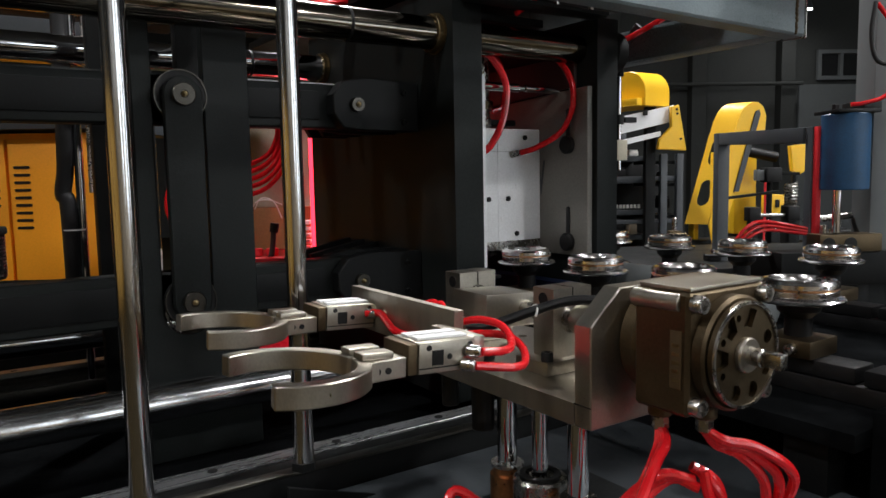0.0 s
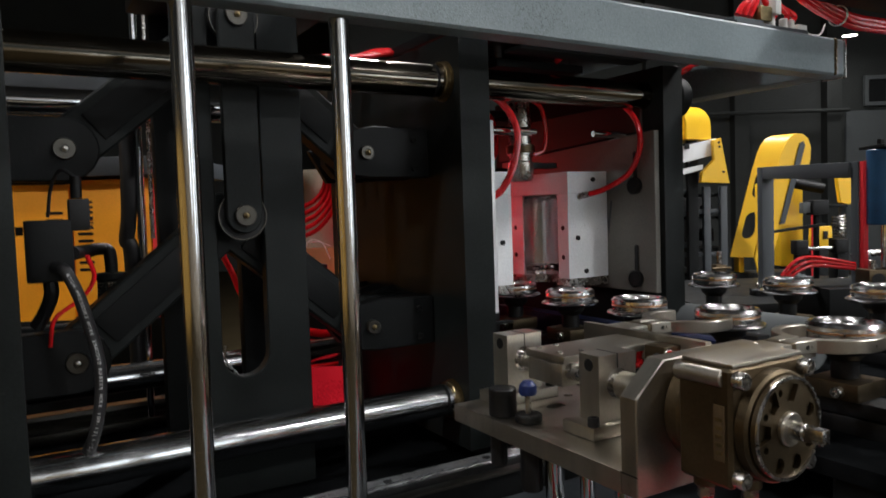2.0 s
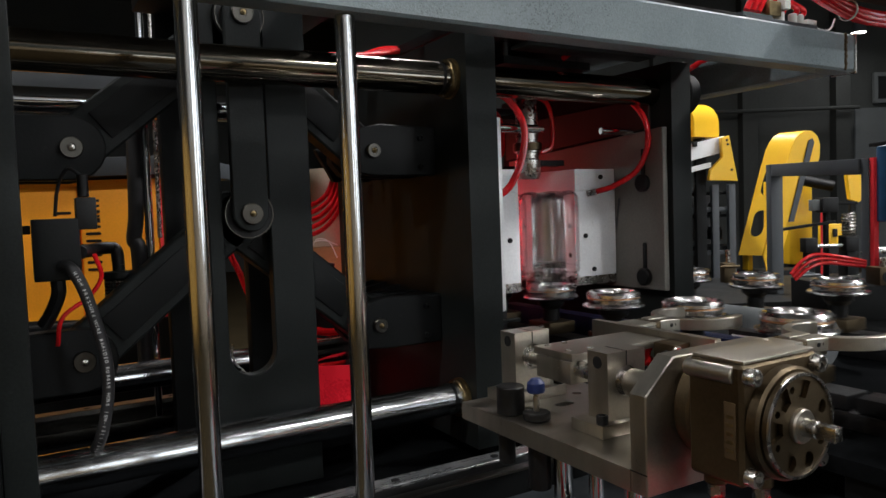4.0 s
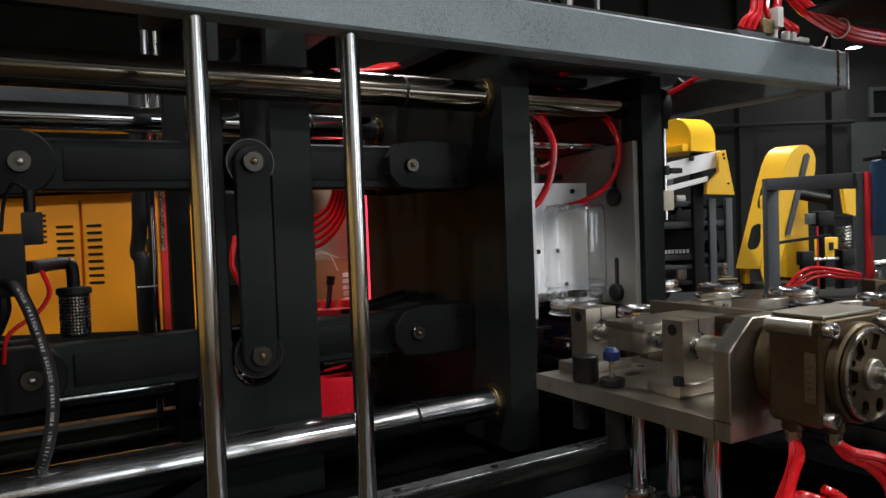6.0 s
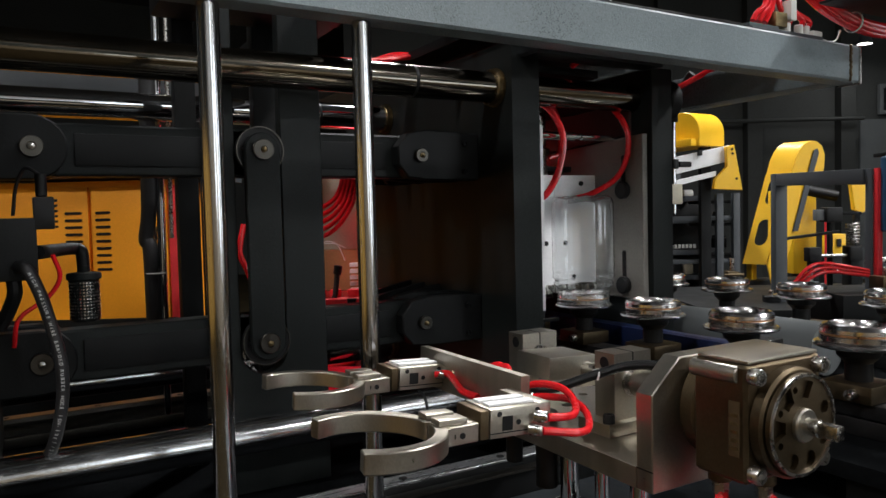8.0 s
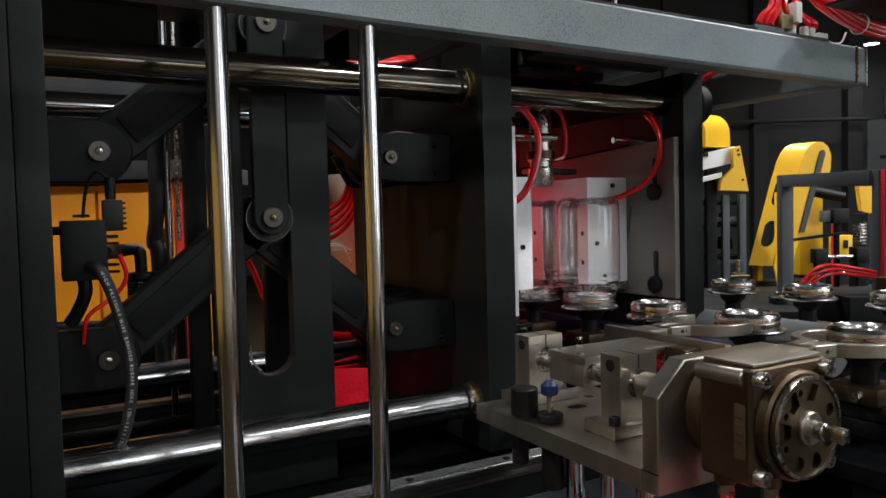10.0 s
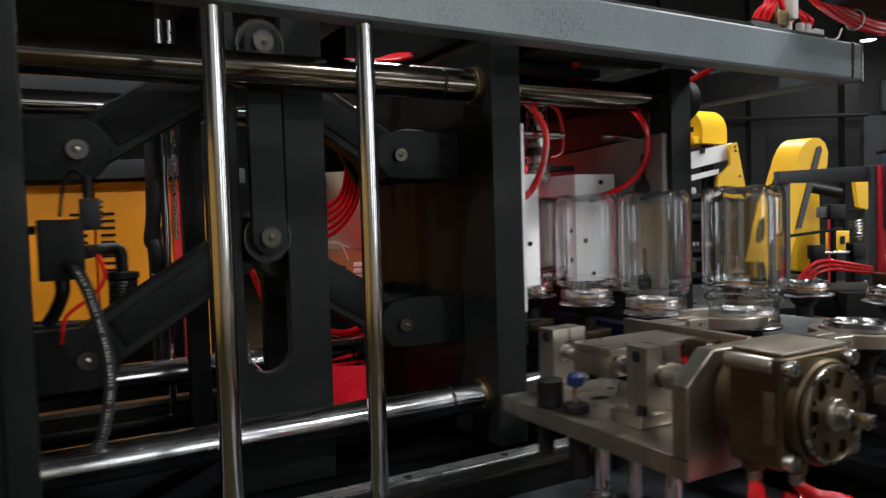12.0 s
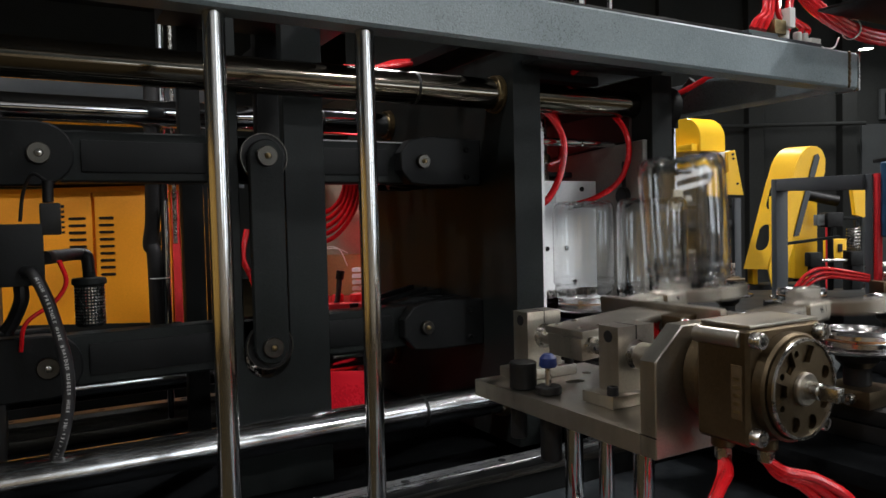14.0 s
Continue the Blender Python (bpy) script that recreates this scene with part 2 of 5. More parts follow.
def prism(outline, y0, y1, bev=0.002, bm=None, plane="xz", holes=()):
    """A plate: an outline in a plane, pushed through from y0 to y1, with holes."""
    own = bmesh.new()
    edges = []
    for loop in (outline, *holes):
        vs = [own.verts.new((a, y0, b)) for a, b in loop]
        edges += [own.edges.new((vs[i], vs[(i + 1) % len(vs)])) for i in range(len(vs))]
    bmesh.ops.triangle_fill(own, use_beauty=True, use_dissolve=False, edges=edges)
    if not holes:
        bmesh.ops.dissolve_faces(own, faces=own.faces[:])
    got = bmesh.ops.extrude_face_region(own, geom=own.faces[:])
    bmesh.ops.translate(own, vec=(0, y1 - y0, 0), verts=[v for v in got["geom"] if isinstance(v, bmesh.types.BMVert)])
    bmesh.ops.recalc_face_normals(own, faces=own.faces)
    if bev and not holes:
        rim = [e for e in own.edges if len(e.link_faces) == 2 and e.calc_face_angle(0) > 1.2]
        bmesh.ops.bevel(own, geom=rim, offset=bev, segments=1, affect="EDGES")
    if plane == "yz":
        bmesh.ops.transform(own, matrix=Matrix(((0, 1, 0, 0), (1, 0, 0, 0), (0, 0, 1, 0), (0, 0, 0, 1))), verts=own.verts)
    if plane == "xy":
        bmesh.ops.transform(own, matrix=Matrix(((1, 0, 0, 0), (0, 0, 1, 0), (0, 1, 0, 0), (0, 0, 0, 1))), verts=own.verts)
    return join(bm, own)


def arc(cx, cz, r, a0, a1, n=10):
    return [(cx + r * math.cos(radians(a0 + (a1 - a0) * i / n)), cz + r * math.sin(radians(a0 + (a1 - a0) * i / n))) for i in range(n + 1)]


def circle(cx, cz, r, n=20):
    return arc(cx, cz, r, 0, 360 * (n - 1) / n, n - 1)


def stadium(x0, z0, x1, z1, r, n=10):
    a = math.degrees(math.atan2(z1 - z0, x1 - x0))
    return arc(x0, z0, r, a + 90, a + 270, n) + arc(x1, z1, r, a - 90, a + 90, n)


def bolt(x, y, z, r, h, axis="-y", bm=None):
    """A socket-head screw whose head stands out along the axis."""
    prof = [(r, 0), (r, h * 0.85), (r * 0.9, h), (r * 0.55, h), (r * 0.5, h * 0.45), (0, h * 0.45)]
    own = lathe(prof, n=16)
    turn = {"-y": Matrix.Rotation(radians(90), 4, "X"), "-x": Matrix.Rotation(radians(-90), 4, "Y"), "z": Matrix(), "x": Matrix.Rotation(radians(90), 4, "Y")}[axis]
    bmesh.ops.transform(own, matrix=Matrix.Translation((x, y, z)) @ turn, verts=own.verts)
    return join(bm, own)


# ---- hall ----
setting("floor", box(-9, 19, -8, 21, -0.2, 0.0, 0), FLOOR, "worn brown painted factory floor", "floor")
setting("ceiling", box(-9, 19, -8, 21, 7.2, 7.35, 0), CEIL, "dark sheet-metal roof high over the hall", "ceiling")
setting("wall_east", box(18.6, 18.9, -8, 21, 0, 7.2, 0), WALL, "dusty dark concrete wall of the factory hall", "wall")
setting("wall_north", box(-9, 18.6, 20.5, 20.8, 0, 7.2, 0), WALL, "dusty dark concrete wall of the factory hall", "wall")
setting("wall_west", box(-9, -8.8, -8, 20.5, 2.6, 7.2, 0), WALL, "dusty dark concrete wall of the factory hall", "wall")
setting("wall_south", box(-8.8, 18.6, -8, -7.8, 2.6, 7.2, 0), PALEW, "pale grey painted wall of the factory hall", "wall")
setting("wainscot_west", box(-9, -8.8, -8, 20.5, 0, 2.6, 0), OCHRE, "ochre painted lower part of the hall wall", "wall")
setting("wainscot_south", box(-8.8, 18.6, -8, -7.8, 0, 2.6, 0), GREYW, "tan painted lower part of the hall wall", "wall")
for name, m, label in (("window_2", box(0.9, 2.3, -7.79, -7.76, 1.6, 4.4, 0), "bright tall window in the hall wall"),
                       ("window_3", box(4.7, 7.3, -7.79, -7.76, 1.0, 4.2, 0), "bright tall window in the hall wall"),
                       ("window_4", box(10.4, 13.0, -7.79, -7.76, 1.0, 4.2, 0), "bright tall window in the hall wall"),
                       ("window_5", box(2.5, 4.5, -7.79, -7.76, 3.0, 3.3, 0), "bright long strip window in the hall wall")):
    setting(name, m, SKYPANE, label, "window")
for lx, ly, lz, power in HALL_LAMPS:
    f = 0.45 if lx > 10 else 1.0
    t = thing("ceiling_lamp", (lx, ly, lz - 0.15), "round white high-bay lamp hanging from the roof", "lamp", "hall lamps")
    part("reflector", lathe([(r * f, h) for r, h in ((0.07, 0.34), (0.12, 0.3), (0.3, 0.05), (0.31, 0.02), (0.29, 0.02), (0.1, 0.28))], (lx, ly, lz - 0.15), n=28), GREY, t, "grey metal reflector")
    part("lens", lathe([(r * f, h) for r, h in ((0, 0.05), (0.2, 0.045), (0.285, 0.03), (0.285, 0.026), (0, 0.03))], (lx, ly, lz - 0.15), n=28), LAMPW, t, "glowing white lens")
    part("stem", rod((lx, ly, lz + 0.18), (lx, ly, 7.2), 0.012), BLACK, t)

# ---- machine bed and upper frame ----
bed = thing("machine_bed", (0.5, 1.6, 0), "black welded steel bed of the clamp with a worn front edge", "machine bed")
part("front_girder", box(-1.4, 2.4, 1.05, 1.11, 0.93, 1.05, 0.004), BLACK, bed)
part("edge_strip", box(-1.4, 2.4, 1.044, 1.066, 1.051, 1.056, 0.001), STEELD, bed, "bare steel edge strip")
part("rear_girder", box(-1.4, 2.4, 2.25, 2.33, 0.85, 1.05, 0.004), BLACK, bed)
part("deck", box(-1.4, 2.4, 1.115, 2.245, 0.93, 0.955, 0.002), DECKM, bed)
for lx in (-1.3, 0.5, 2.3):
    part("leg", box(lx - 0.06, lx + 0.06, 1.07, 1.19, 0.0, 0.925, 0.004), BLACK, bed)
    part("leg", box(lx - 0.06, lx + 0.06, 2.26, 2.34, 0.0, 0.845, 0.004), BLACK, bed)
for ry, rz in ((1.15, 0.015), (2.12, 0.0)):
    g = thing("guide_rail", (0.6, ry, 0.957), "oily bright steel linear rail on the machine bed", "rail", "platen rails")
    part("base", box(-1.2, 2.2, ry - 0.034, ry + 0.034, 0.957, 0.985 + rz, 0.002), STEELD, g)
    sec = [(-0.022, 0.9855), (0.022, 0.9855), (0.022, 1.0), (0.013, 1.008), (0.022, 1.018), (0.02, 1.03), (-0.02, 1.03), (-0.022, 1.018), (-0.013, 1.008), (-0.022, 1.0)]
    part("rail", prism([(ry + dy, z + rz) for dy, z in sec], -1.2, 2.2, 0.001, plane="yz"), RAIL if rz else STEELD, g, "bright oily rail")
    for k in range(14):
        part("cap", lathe([(0.008, 0), (0.008, 0.0012), (0, 0.0012)], (-0.9 + k * 0.21, ry, 1.03 + rz), n=12), PLASTIC, g)

upper = thing("upper_frame", (1.0, 1.06, 1.8), "grey painted box-section frame of the machine, scuffed at its welded end", "steel frame")
part("front_beam", prism([(-1.6, 1.827), (1.752, 1.806), (1.752, 1.893), (-1.6, 1.914)], 1.02, 1.075, 0.005), BEAM, upper, "scuffed grey front beam")
part("end_plate", box(1.7525, 1.757, 1.018, 1.079, 1.803, 1.896, 0.002), STEEL, upper, "bare welded end plate")
wb = bmesh.new()
random.seed(4)
for k in range(22):
    z = 1.81 + k * 0.0038
    bmesh.ops.create_icosphere(wb, subdivisions=1, radius=0.0035 + random.random() * 0.0015, matrix=Matrix.Translation((1.712 + random.random() * 0.003, 1.0195, z)))
part("weld", wb, ALUD, upper, "rough weld bead")
part("side_beam", box(1.672, 1.752, 1.0755, 2.6, 1.806, 1.893, 0.006), BEAM, upper)
part("rear_beam", box(-1.6, 1.67, 2.5, 2.58, 1.99, 2.07, 0.006), BLACK, upper)
part("cross_beam", box(0.58, 0.66, 1.2, 2.495, 1.96, 2.03, 0.006), BLACK, upper)
part("corner_post", box(1.68, 1.745, 2.52, 2.6, 0.0, 1.805, 0.005), BLACK, upper)
part("corner_post", box(-1.6, -1.52, 1.03, 1.1, 0.0, 1.805, 0.005), BLACK, upper)

for x, r in ((0.2385, 0.016), (0.4695, 0.0155)):
    t = thing("guard_rod", (x, 1.05, 1.056), "polished chrome upright rod between bed and upper frame", "rod", "guard rods")
    part("shaft", rod((x, 1.05, 1.056), (x, 1.05, 1.806 + (1.752 - x) * 0.0062), r, 32), RODC, t)
    part("foot_nut", lathe([(r, 0), (r + 0.004, 0), (r + 0.004, 0.012), (r, 0.012)], (x, 1.05, 1.0565), n=6, closed=True), BLACK, t)

# ---- clamp: frame of tie bars, with the rear plate and the outer platen ----
XC, ZT, ZB, LINK, RISE = 0.419, 1.651, 1.266, 0.398, 0.256
XR, XL = XC - 0.021 + LINK, XC - LINK
clamp = thing("tie_bar_frame", (0.0, 1.7, 1.0), "black clamp frame: end plates joined by four chrome tie bars", "clamp frame")
YF, YB = 1.40, 1.98
for y in (YF, YB):
    for z in (1.803, 1.094) if y == YF else (1.805, 1.125):
        # The upper front bar's dark reflections are put into its metal colour.
        bar = part("tie_bar", rod((-0.1, y, z), (1.47, y, z), 0.035, 48, chamfer=0.004), OILY if z < 1.5 else DIMMED if y == YF else CHROME, clamp, "polished chrome tie bar")
        part("groove", lathe([(0.0352, 0), (0.0352, 0.007)], (0.735, y, z), "x", 40), BLACK, bar)
        part("nut", lathe([(0.02, 0), (0.052, 0), (0.055, 0.004), (0.055, 0.036), (0.05, 0.04), (0.02, 0.04)], (1.476, y, z), "x", 28), BLACK, clamp, "black round lock nut")
part("rear_plate", box(-0.24, -0.112, 1.33, 2.08, 0.99, 1.92, 0.004), BLACK, clamp, "thick black rear plate")
part("rear_facing", box(-0.111, -0.063, 1.335, 2.075, 0.99, 1.92, 0.003), DARK, clamp)
part("outer_platen", box(1.383, 1.455, 1.33, 2.08, 0.985, 1.872, 0.004), DARK, clamp, "dark outer platen")
for z in (ZT, ZB):
    lug = part("lug", prism(stadium(XL - 0.09, z, XL, z, 0.058), 1.475, 1.515, 0.003), BLACK, clamp)
    part("lug", prism(stadium(XL - 0.09, z, XL, z, 0.058), 1.575, 1.61, 0.003), BLACK, clamp)
    part("pin", lathe([(0.0195, 0.012), (0.0195, 0.002), (0.0195 - 0.0015, 0), (0.008, 0), (0.007, 0.001), (0, 0.001)][::-1], (XL, 1.463, z), "y", 28), STEELD, clamp, "steel pivot pin")
    part("nipple", lathe([(0, 0), (0.003, 0.001), (0.003, 0.005), (0.0055, 0.006), (0.0055, 0.0095), (0, 0.0095)], (XL, 1.4545, z), "y", 12), STEEL, clamp, "grease nipple")
# mould half on the outer platen


def mould(side, parent):
    """A mould half: a block with two round cavities, its parting face at the middle of the gap."""
    xp = 1.2205 if side > 0 else 1.2195
    xo = 1.3625 if side > 0 else 1.0485
    loop = [(xp, 1.52)]
    for cyy in (1.6425, 1.875):
        a = arc(cyy, 1.22, 0.0788, 180, 0, 16)
        loop += [(1.22 + side * (z - 1.22) + (0.0005 * side), y) for y, z in a]
    loop += [(xp, 2.0), (xo, 2.0), (xo, 1.52)]
    m = part("mould_half", prism(loop, 1.322, 1.553, 0, plane="xy"), ALUM, parent, "pale aluminium mould half", False)
    x0, x1 = min(xp, xo), max(xp, xo)
    part("base_insert", prism([(x0, 1.52), (x1, 1.52), (x1, 2.0), (x0, 2.0)], 1.5535, 1.612, 0.001, plane="xy"), ALUM, m, "pale upper insert")
    neck = [(xp, 1.52)]
    for cyy in (1.6425, 1.875):
        neck += [(1.22 + side * (z - 1.22) + 0.0005 * side, y) for y, z in arc(cyy, 1.22, 0.069, 180, 0, 14)]
    neck += [(xp, 2.0), (xo, 2.0), (xo, 1.52)]
    part("neck_insert", prism(neck, 1.299, 1.3215, 0, plane="xy"), STEEL, m, "steel neck insert", False)
    if side > 0:
        for cyy in (1.6425, 1.875):
            for nm, prof, mt, lab in (("cavity_liner", [(0.0782, 1.353), (0.0782, 1.53), (0.072, 1.548), (0.068, 1.552)], CAPS, "polished round cavity"),
                                      ("cavity_ring", [(0.0782, 1.3525), (0.074, 1.348), (0.0745, 1.340), (0.07, 1.337), (0.0712, 1.33), (0.0685, 1.3225)], CHROME, "bright stepped neck ring")):
                shell = bmesh.new()
                for k, back in enumerate((0.0, 0.0006)):
                    ring = [[shell.verts.new((1.2206 + (rr + back) * math.sin(radians(a)), cyy + (rr + back) * math.cos(radians(a)), zz)) for a in range(2, 179, 8)] for rr, zz in prof]
                    for g, h in zip(ring, ring[1:]):
                        for i in range(len(g) - 1):
                            shell.faces.new((g[i], g[i + 1], h[i + 1], h[i]))
                part(nm, shell, mt, m, lab)
    for z, dx in ((1.432, 0.032), (1.34, 0.06), (1.59, 0.09)):
        part("screw", bolt(1.22 + side * dx, 1.5198, z, 0.0065, 0.005), PLASTIC, m)
    for y in (1.755, 1.54):
        for z in (1.38, 1.46):
            part("guide_hole", lathe([(0, 0), (0.007, 0), (0.007, 0.0006), (0, 0.0006)], (xp - 0.0008 * side - (0.0003 if side > 0 else 0.0003), y + 0.002, z), "x", 14), PLASTIC, m)
    return m


part("backing_plate", prism([(1.345, 1.285), (2.02, 1.285), (2.02, 1.67), (1.345, 1.708)], 1.364, 1.3825, 0.002, plane="yz"), ALUG, clamp, "brushed mould backing plate")
mould(1, clamp)
part("top_plate", prism([(1.40, 1.712), (2.05, 1.675), (2.05, 1.79), (1.40, 1.79)], 1.374, 1.3825, 0.001, plane="yz"), MAROON, clamp, "dark upper plate with reflected red in its colour")
for zz in (1.567, 1.319):
    part("key_hole", lathe([(0.0, 0), (0.019, 0), (0.023, 0.003), (0.023, 0.014), (0, 0.014)], (1.3498, 1.412, zz), "x", 20), PLASTIC, clamp)
    part("key_slot", prism(stadium(1.412, zz + 0.02, 1.412, zz + 0.085, 0.006), 1.361, 1.3636, 0, plane="yz"), PLASTIC, clamp)
part("v_mark", prism([(1.50, 1.53), (1.515, 1.44), (1.53, 1.53), (1.524, 1.53), (1.515, 1.47), (1.506, 1.53)], 1.3622, 1.3637, 0, plane="yz"), GREY, clamp)
part("locating_rod", rod((1.363, 1.45, 1.706), (1.252, 1.45, 1.706), 0.009), CHROME, clamp, "bright locating rod")
part("water_hose", tube([(1.33, 1.47, 1.81), (1.345, 1.43, 1.78), (1.352, 1.395, 1.737), (1.353, 1.382, 1.69), (1.352, 1.392, 1.64), (1.34, 1.42, 1.595), (1.30, 1.46, 1.562), (1.275, 1.495, 1.55)], 0.0075), RED, clamp, "looped red water hose")
part("hose_fitting", rod((1.275, 1.497, 1.55), (1.262, 1.519, 1.545), 0.0095, 6), STEEL, clamp, "brass elbow")
# valve block and hose on the rear plate
vb = part("valve_block", box(-0.05, 0.022, 1.40, 1.47, 1.42, 1.525, 0.003), BLACK, clamp, "black valve block")
part("bracket", box(-0.0625, -0.051, 1.42, 1.45, 1.50, 1.515, 0.001), BLACK, vb)
part("solenoid", box(0.018, 0.05, 1.40, 1.44, 1.505, 1.56, 0.003), PLASTIC, vb, "black solenoid coil")
for k in range(6):
    part("fin", box(0.0505, 0.055, 1.405, 1.435, 1.507 + k * 0.009, 1.511 + k * 0.009, 0.0005), PLASTIC, vb)
part("plug", rod((0.032, 1.42, 1.561), (0.032, 1.42, 1.60), 0.009), PLASTIC, vb)
part("cable", tube([(0.032, 1.42, 1.597), (0.01, 1.43, 1.61), (-0.005, 1.45, 1.58), (-0.012, 1.46, 1.53)], 0.003, 8), RUBBER, vb)
part("elbow", tube([(0.022, 1.45, 1.465), (0.05, 1.56, 1.464), (0.085, 1.636, 1.464), (0.101, 1.6415, 1.458), (0.104, 1.6415, 1.428)], 0.0125, 12), PLASTIC, vb)
fl = part("filter", lathe([(0.012, 0.112), (0.012, 0.1), (0.031, 0.098), (0.033, 0.094), (0.033, 0.086), (0.028, 0.083), (0.028, 0.004), (0.025, 0), (0, 0)], (0.104, 1.6415, 1.316), n=32), DARK, vb, "wire-mesh exhaust filter")
mesh = bmesh.new()
for i in range(30):
    for k in range(12):
        a = 2 * math.pi * i / 30
        bmesh.ops.create_cube(mesh, size=0.0036, matrix=Matrix.Translation((0.104 + 0.0272 * math.cos(a), 1.6415 + 0.0272 * math.sin(a), 1.324 + k * 0.0064)) @ Matrix.Rotation(a, 4, "Z"))
part("mesh", mesh, STEEL, fl, "woven wire")
part("red_tube", tube([(0.045, 1.44, 1.46), (0.055, 1.45, 1.42), (0.035, 1.46, 1.385), (-0.01, 1.465, 1.35), (-0.02, 1.47, 1.30)], 0.004, 8), RED, vb)
part("spout", tube([(-0.015, 1.43, 1.42), (-0.015, 1.43, 1.395), (-0.028, 1.45, 1.36), (-0.04, 1.46, 1.34)], 0.012, 10), PLASTIC, vb)
HOSE = [(-0.008, 1.395, 1.445), (0.005, 1.375, 1.44), (0.022, 1.37, 1.40), (0.036, 1.37, 1.345), (0.047, 1.37, 1.29), (0.049, 1.37, 1.24), (0.043, 1.372, 1.19), (0.03, 1.38, 1.14), (0.012, 1.44, 1.09), (0.0, 1.5, 1.05)]
hose = part("braided_hose", tube(HOSE, 0.0102, 14, 10), RUBBER, clamp, "black braided rubber hose with white lettering")


def lettering(text, path, size, lift):
    """Letters one by one along a hose, turned to the side that faces the bed's front."""
    pts = curve_points(path, 40)
    run = [0.0]
    for a, b in zip(pts, pts[1:]):
        run.append(run[-1] + (b - a).length)
    out = bmesh.new()
    s = 0.035
    for ch in text:
        if ch != " ":
            i = min(range(len(run)), key=lambda k: abs(run[k] - s))
            d = (pts[min(i + 1, len(pts) - 1)] - pts[i - 1]).normalized()
            n = Vector((-0.05, -1, 0.1))
            n = (n - d * n.dot(d)).normalized()
            up = n.cross(d)
            cu = bpy.data.curves.new("letter", "FONT")
            cu.body, cu.size, cu.align_x = ch, size, "CENTER"
            ob = new("letter", cu)
            me = bpy.data.meshes.new_from_object(ob.evaluated_get(bpy.context.evaluated_depsgraph_get()))
            b2 = bmesh.new()
            b2.from_mesh(me)
            m = Matrix((d, up, n)).transposed().to_4x4()
            m.translation = pts[i] + n * lift - up * size * 0.35
            bmesh.ops.transform(b2, matrix=m, verts=b2.verts)
            bpy.data.objects.remove(ob)
            join(out, b2)
        s += size * 0.82
    return out


part("lettering", lettering("HIGH PRESSURE WIRE BRAIDED RUBBER HOSE 1SN-13(1/2)-", HOSE, 0.0076, 0.0106), INK, hose, "white printed lettering", False)

# ---- moving platen ----
platen = thing("moving_platen", (1.0, 1.7, 0.99), "black moving platen with toggle lugs and an aluminium mould half", "clamp platen")
outline = [(1.335, 0.99), (2.08, 0.99), (2.08, 1.9), (1.335, 1.9)]
holes = [circle(y, z, 0.037, 32) for y, z in ((YF, 1.803), (YF, 1.094), (YB, 1.805), (YB, 1.125))]
part("plate", prism(outline, 0.957, 1.033, 0, plane="yz", holes=holes), DARK, platen, "thick dark plate", False)
for y, z in ((YF, 1.803), (YF, 1.094), (YB, 1.805), (YB, 1.125)):
    col = part("collar", lathe([(0.0358, 0), (0.04, 0), (0.0415, 0.002), (0.0415, 0.012), (0.044, 0.0125), (0.044, 0.017), (0.0358, 0.017)], (0.9395, y, z), "x", 36, closed=True), BRASS, platen, "dull brass guide bushing")
    for k in range(6):
        a = radians(30 + 60 * k)
        part("screw", bolt(0.9394, y + 0.0382 * math.cos(a), z + 0.0382 * math.sin(a), 0.0018, 0.002, "-x"), STEEL, col)
for z, low in ((ZT, 0), (ZB, 1)):
    body = [(XR - 0.055, z + 0.02), (XR - 0.03, z + 0.05), (XR + 0.02, z + 0.06), (0.955, z + 0.055), (0.955, z - 0.055), (XR + 0.02, z - 0.055), (XR - 0.03, z - 0.05), (XR - 0.055, z - 0.02)]
    for y in (1.475, 1.575):
        part("lug", prism(body, y, y + 0.036, 0.003), BLACK, platen)
    part("web", prism([(XR + 0.03, z + 0.05), (0.955, z + 0.054), (0.955, z + 0.035), (XR + 0.03, z + 0.035)], 1.512, 1.574, 0.001), BLACK, platen)
    part("bolt", bolt(0.915, 1.4745, z + 0.03, 0.007, 0.007), BLACK, platen)
    part("bolt", bolt(0.915, 1.4745, z - 0.035, 0.007, 0.007), BLACK, platen)
    part("pin", lathe([(0.016, 0.012), (0.016, 0.002), (0.016 - 0.0015, 0), (0.008, 0), (0.007, 0.001), (0, 0.001)][::-1], (XR, 1.463, z), "y", 28), STEELD, platen, "steel pivot pin")
    part("nipple", lathe([(0, 0), (0.003, 0.001), (0.003, 0.005), (0.0055, 0.006), (0.0055, 0.0095), (0, 0.0095)], (XR, 1.4545, z), "y", 12), BRASS, platen, "grease nipple")
    # ribs beside the lug
    for y in (1.68, 1.76, 1.84):
        part("rib", prism([(0.80, z + 0.035), (0.955, z + 0.065), (0.955, z - 0.05), (0.85, z - 0.05)], y, y + 0.02, 0.002), BLACK, platen)
part("backing_plate", prism([(1.342, 1.285), (2.02, 1.285), (2.02, 1.715), (1.342, 1.715)], 1.0335, 1.048, 0.002, plane="yz"), ALUM, platen, "pale aluminium backing plate")
mould(-1, platen)
part("locating_rod", rod((1.05, 1.45, 1.706), (1.232, 1.45, 1.706), 0.0105), CHROME, platen, "bright locating rod")
part("rod_tip", rod((1.2325, 1.45, 1.706), (1.25, 1.45, 1.706), 0.007), CHROME, platen)
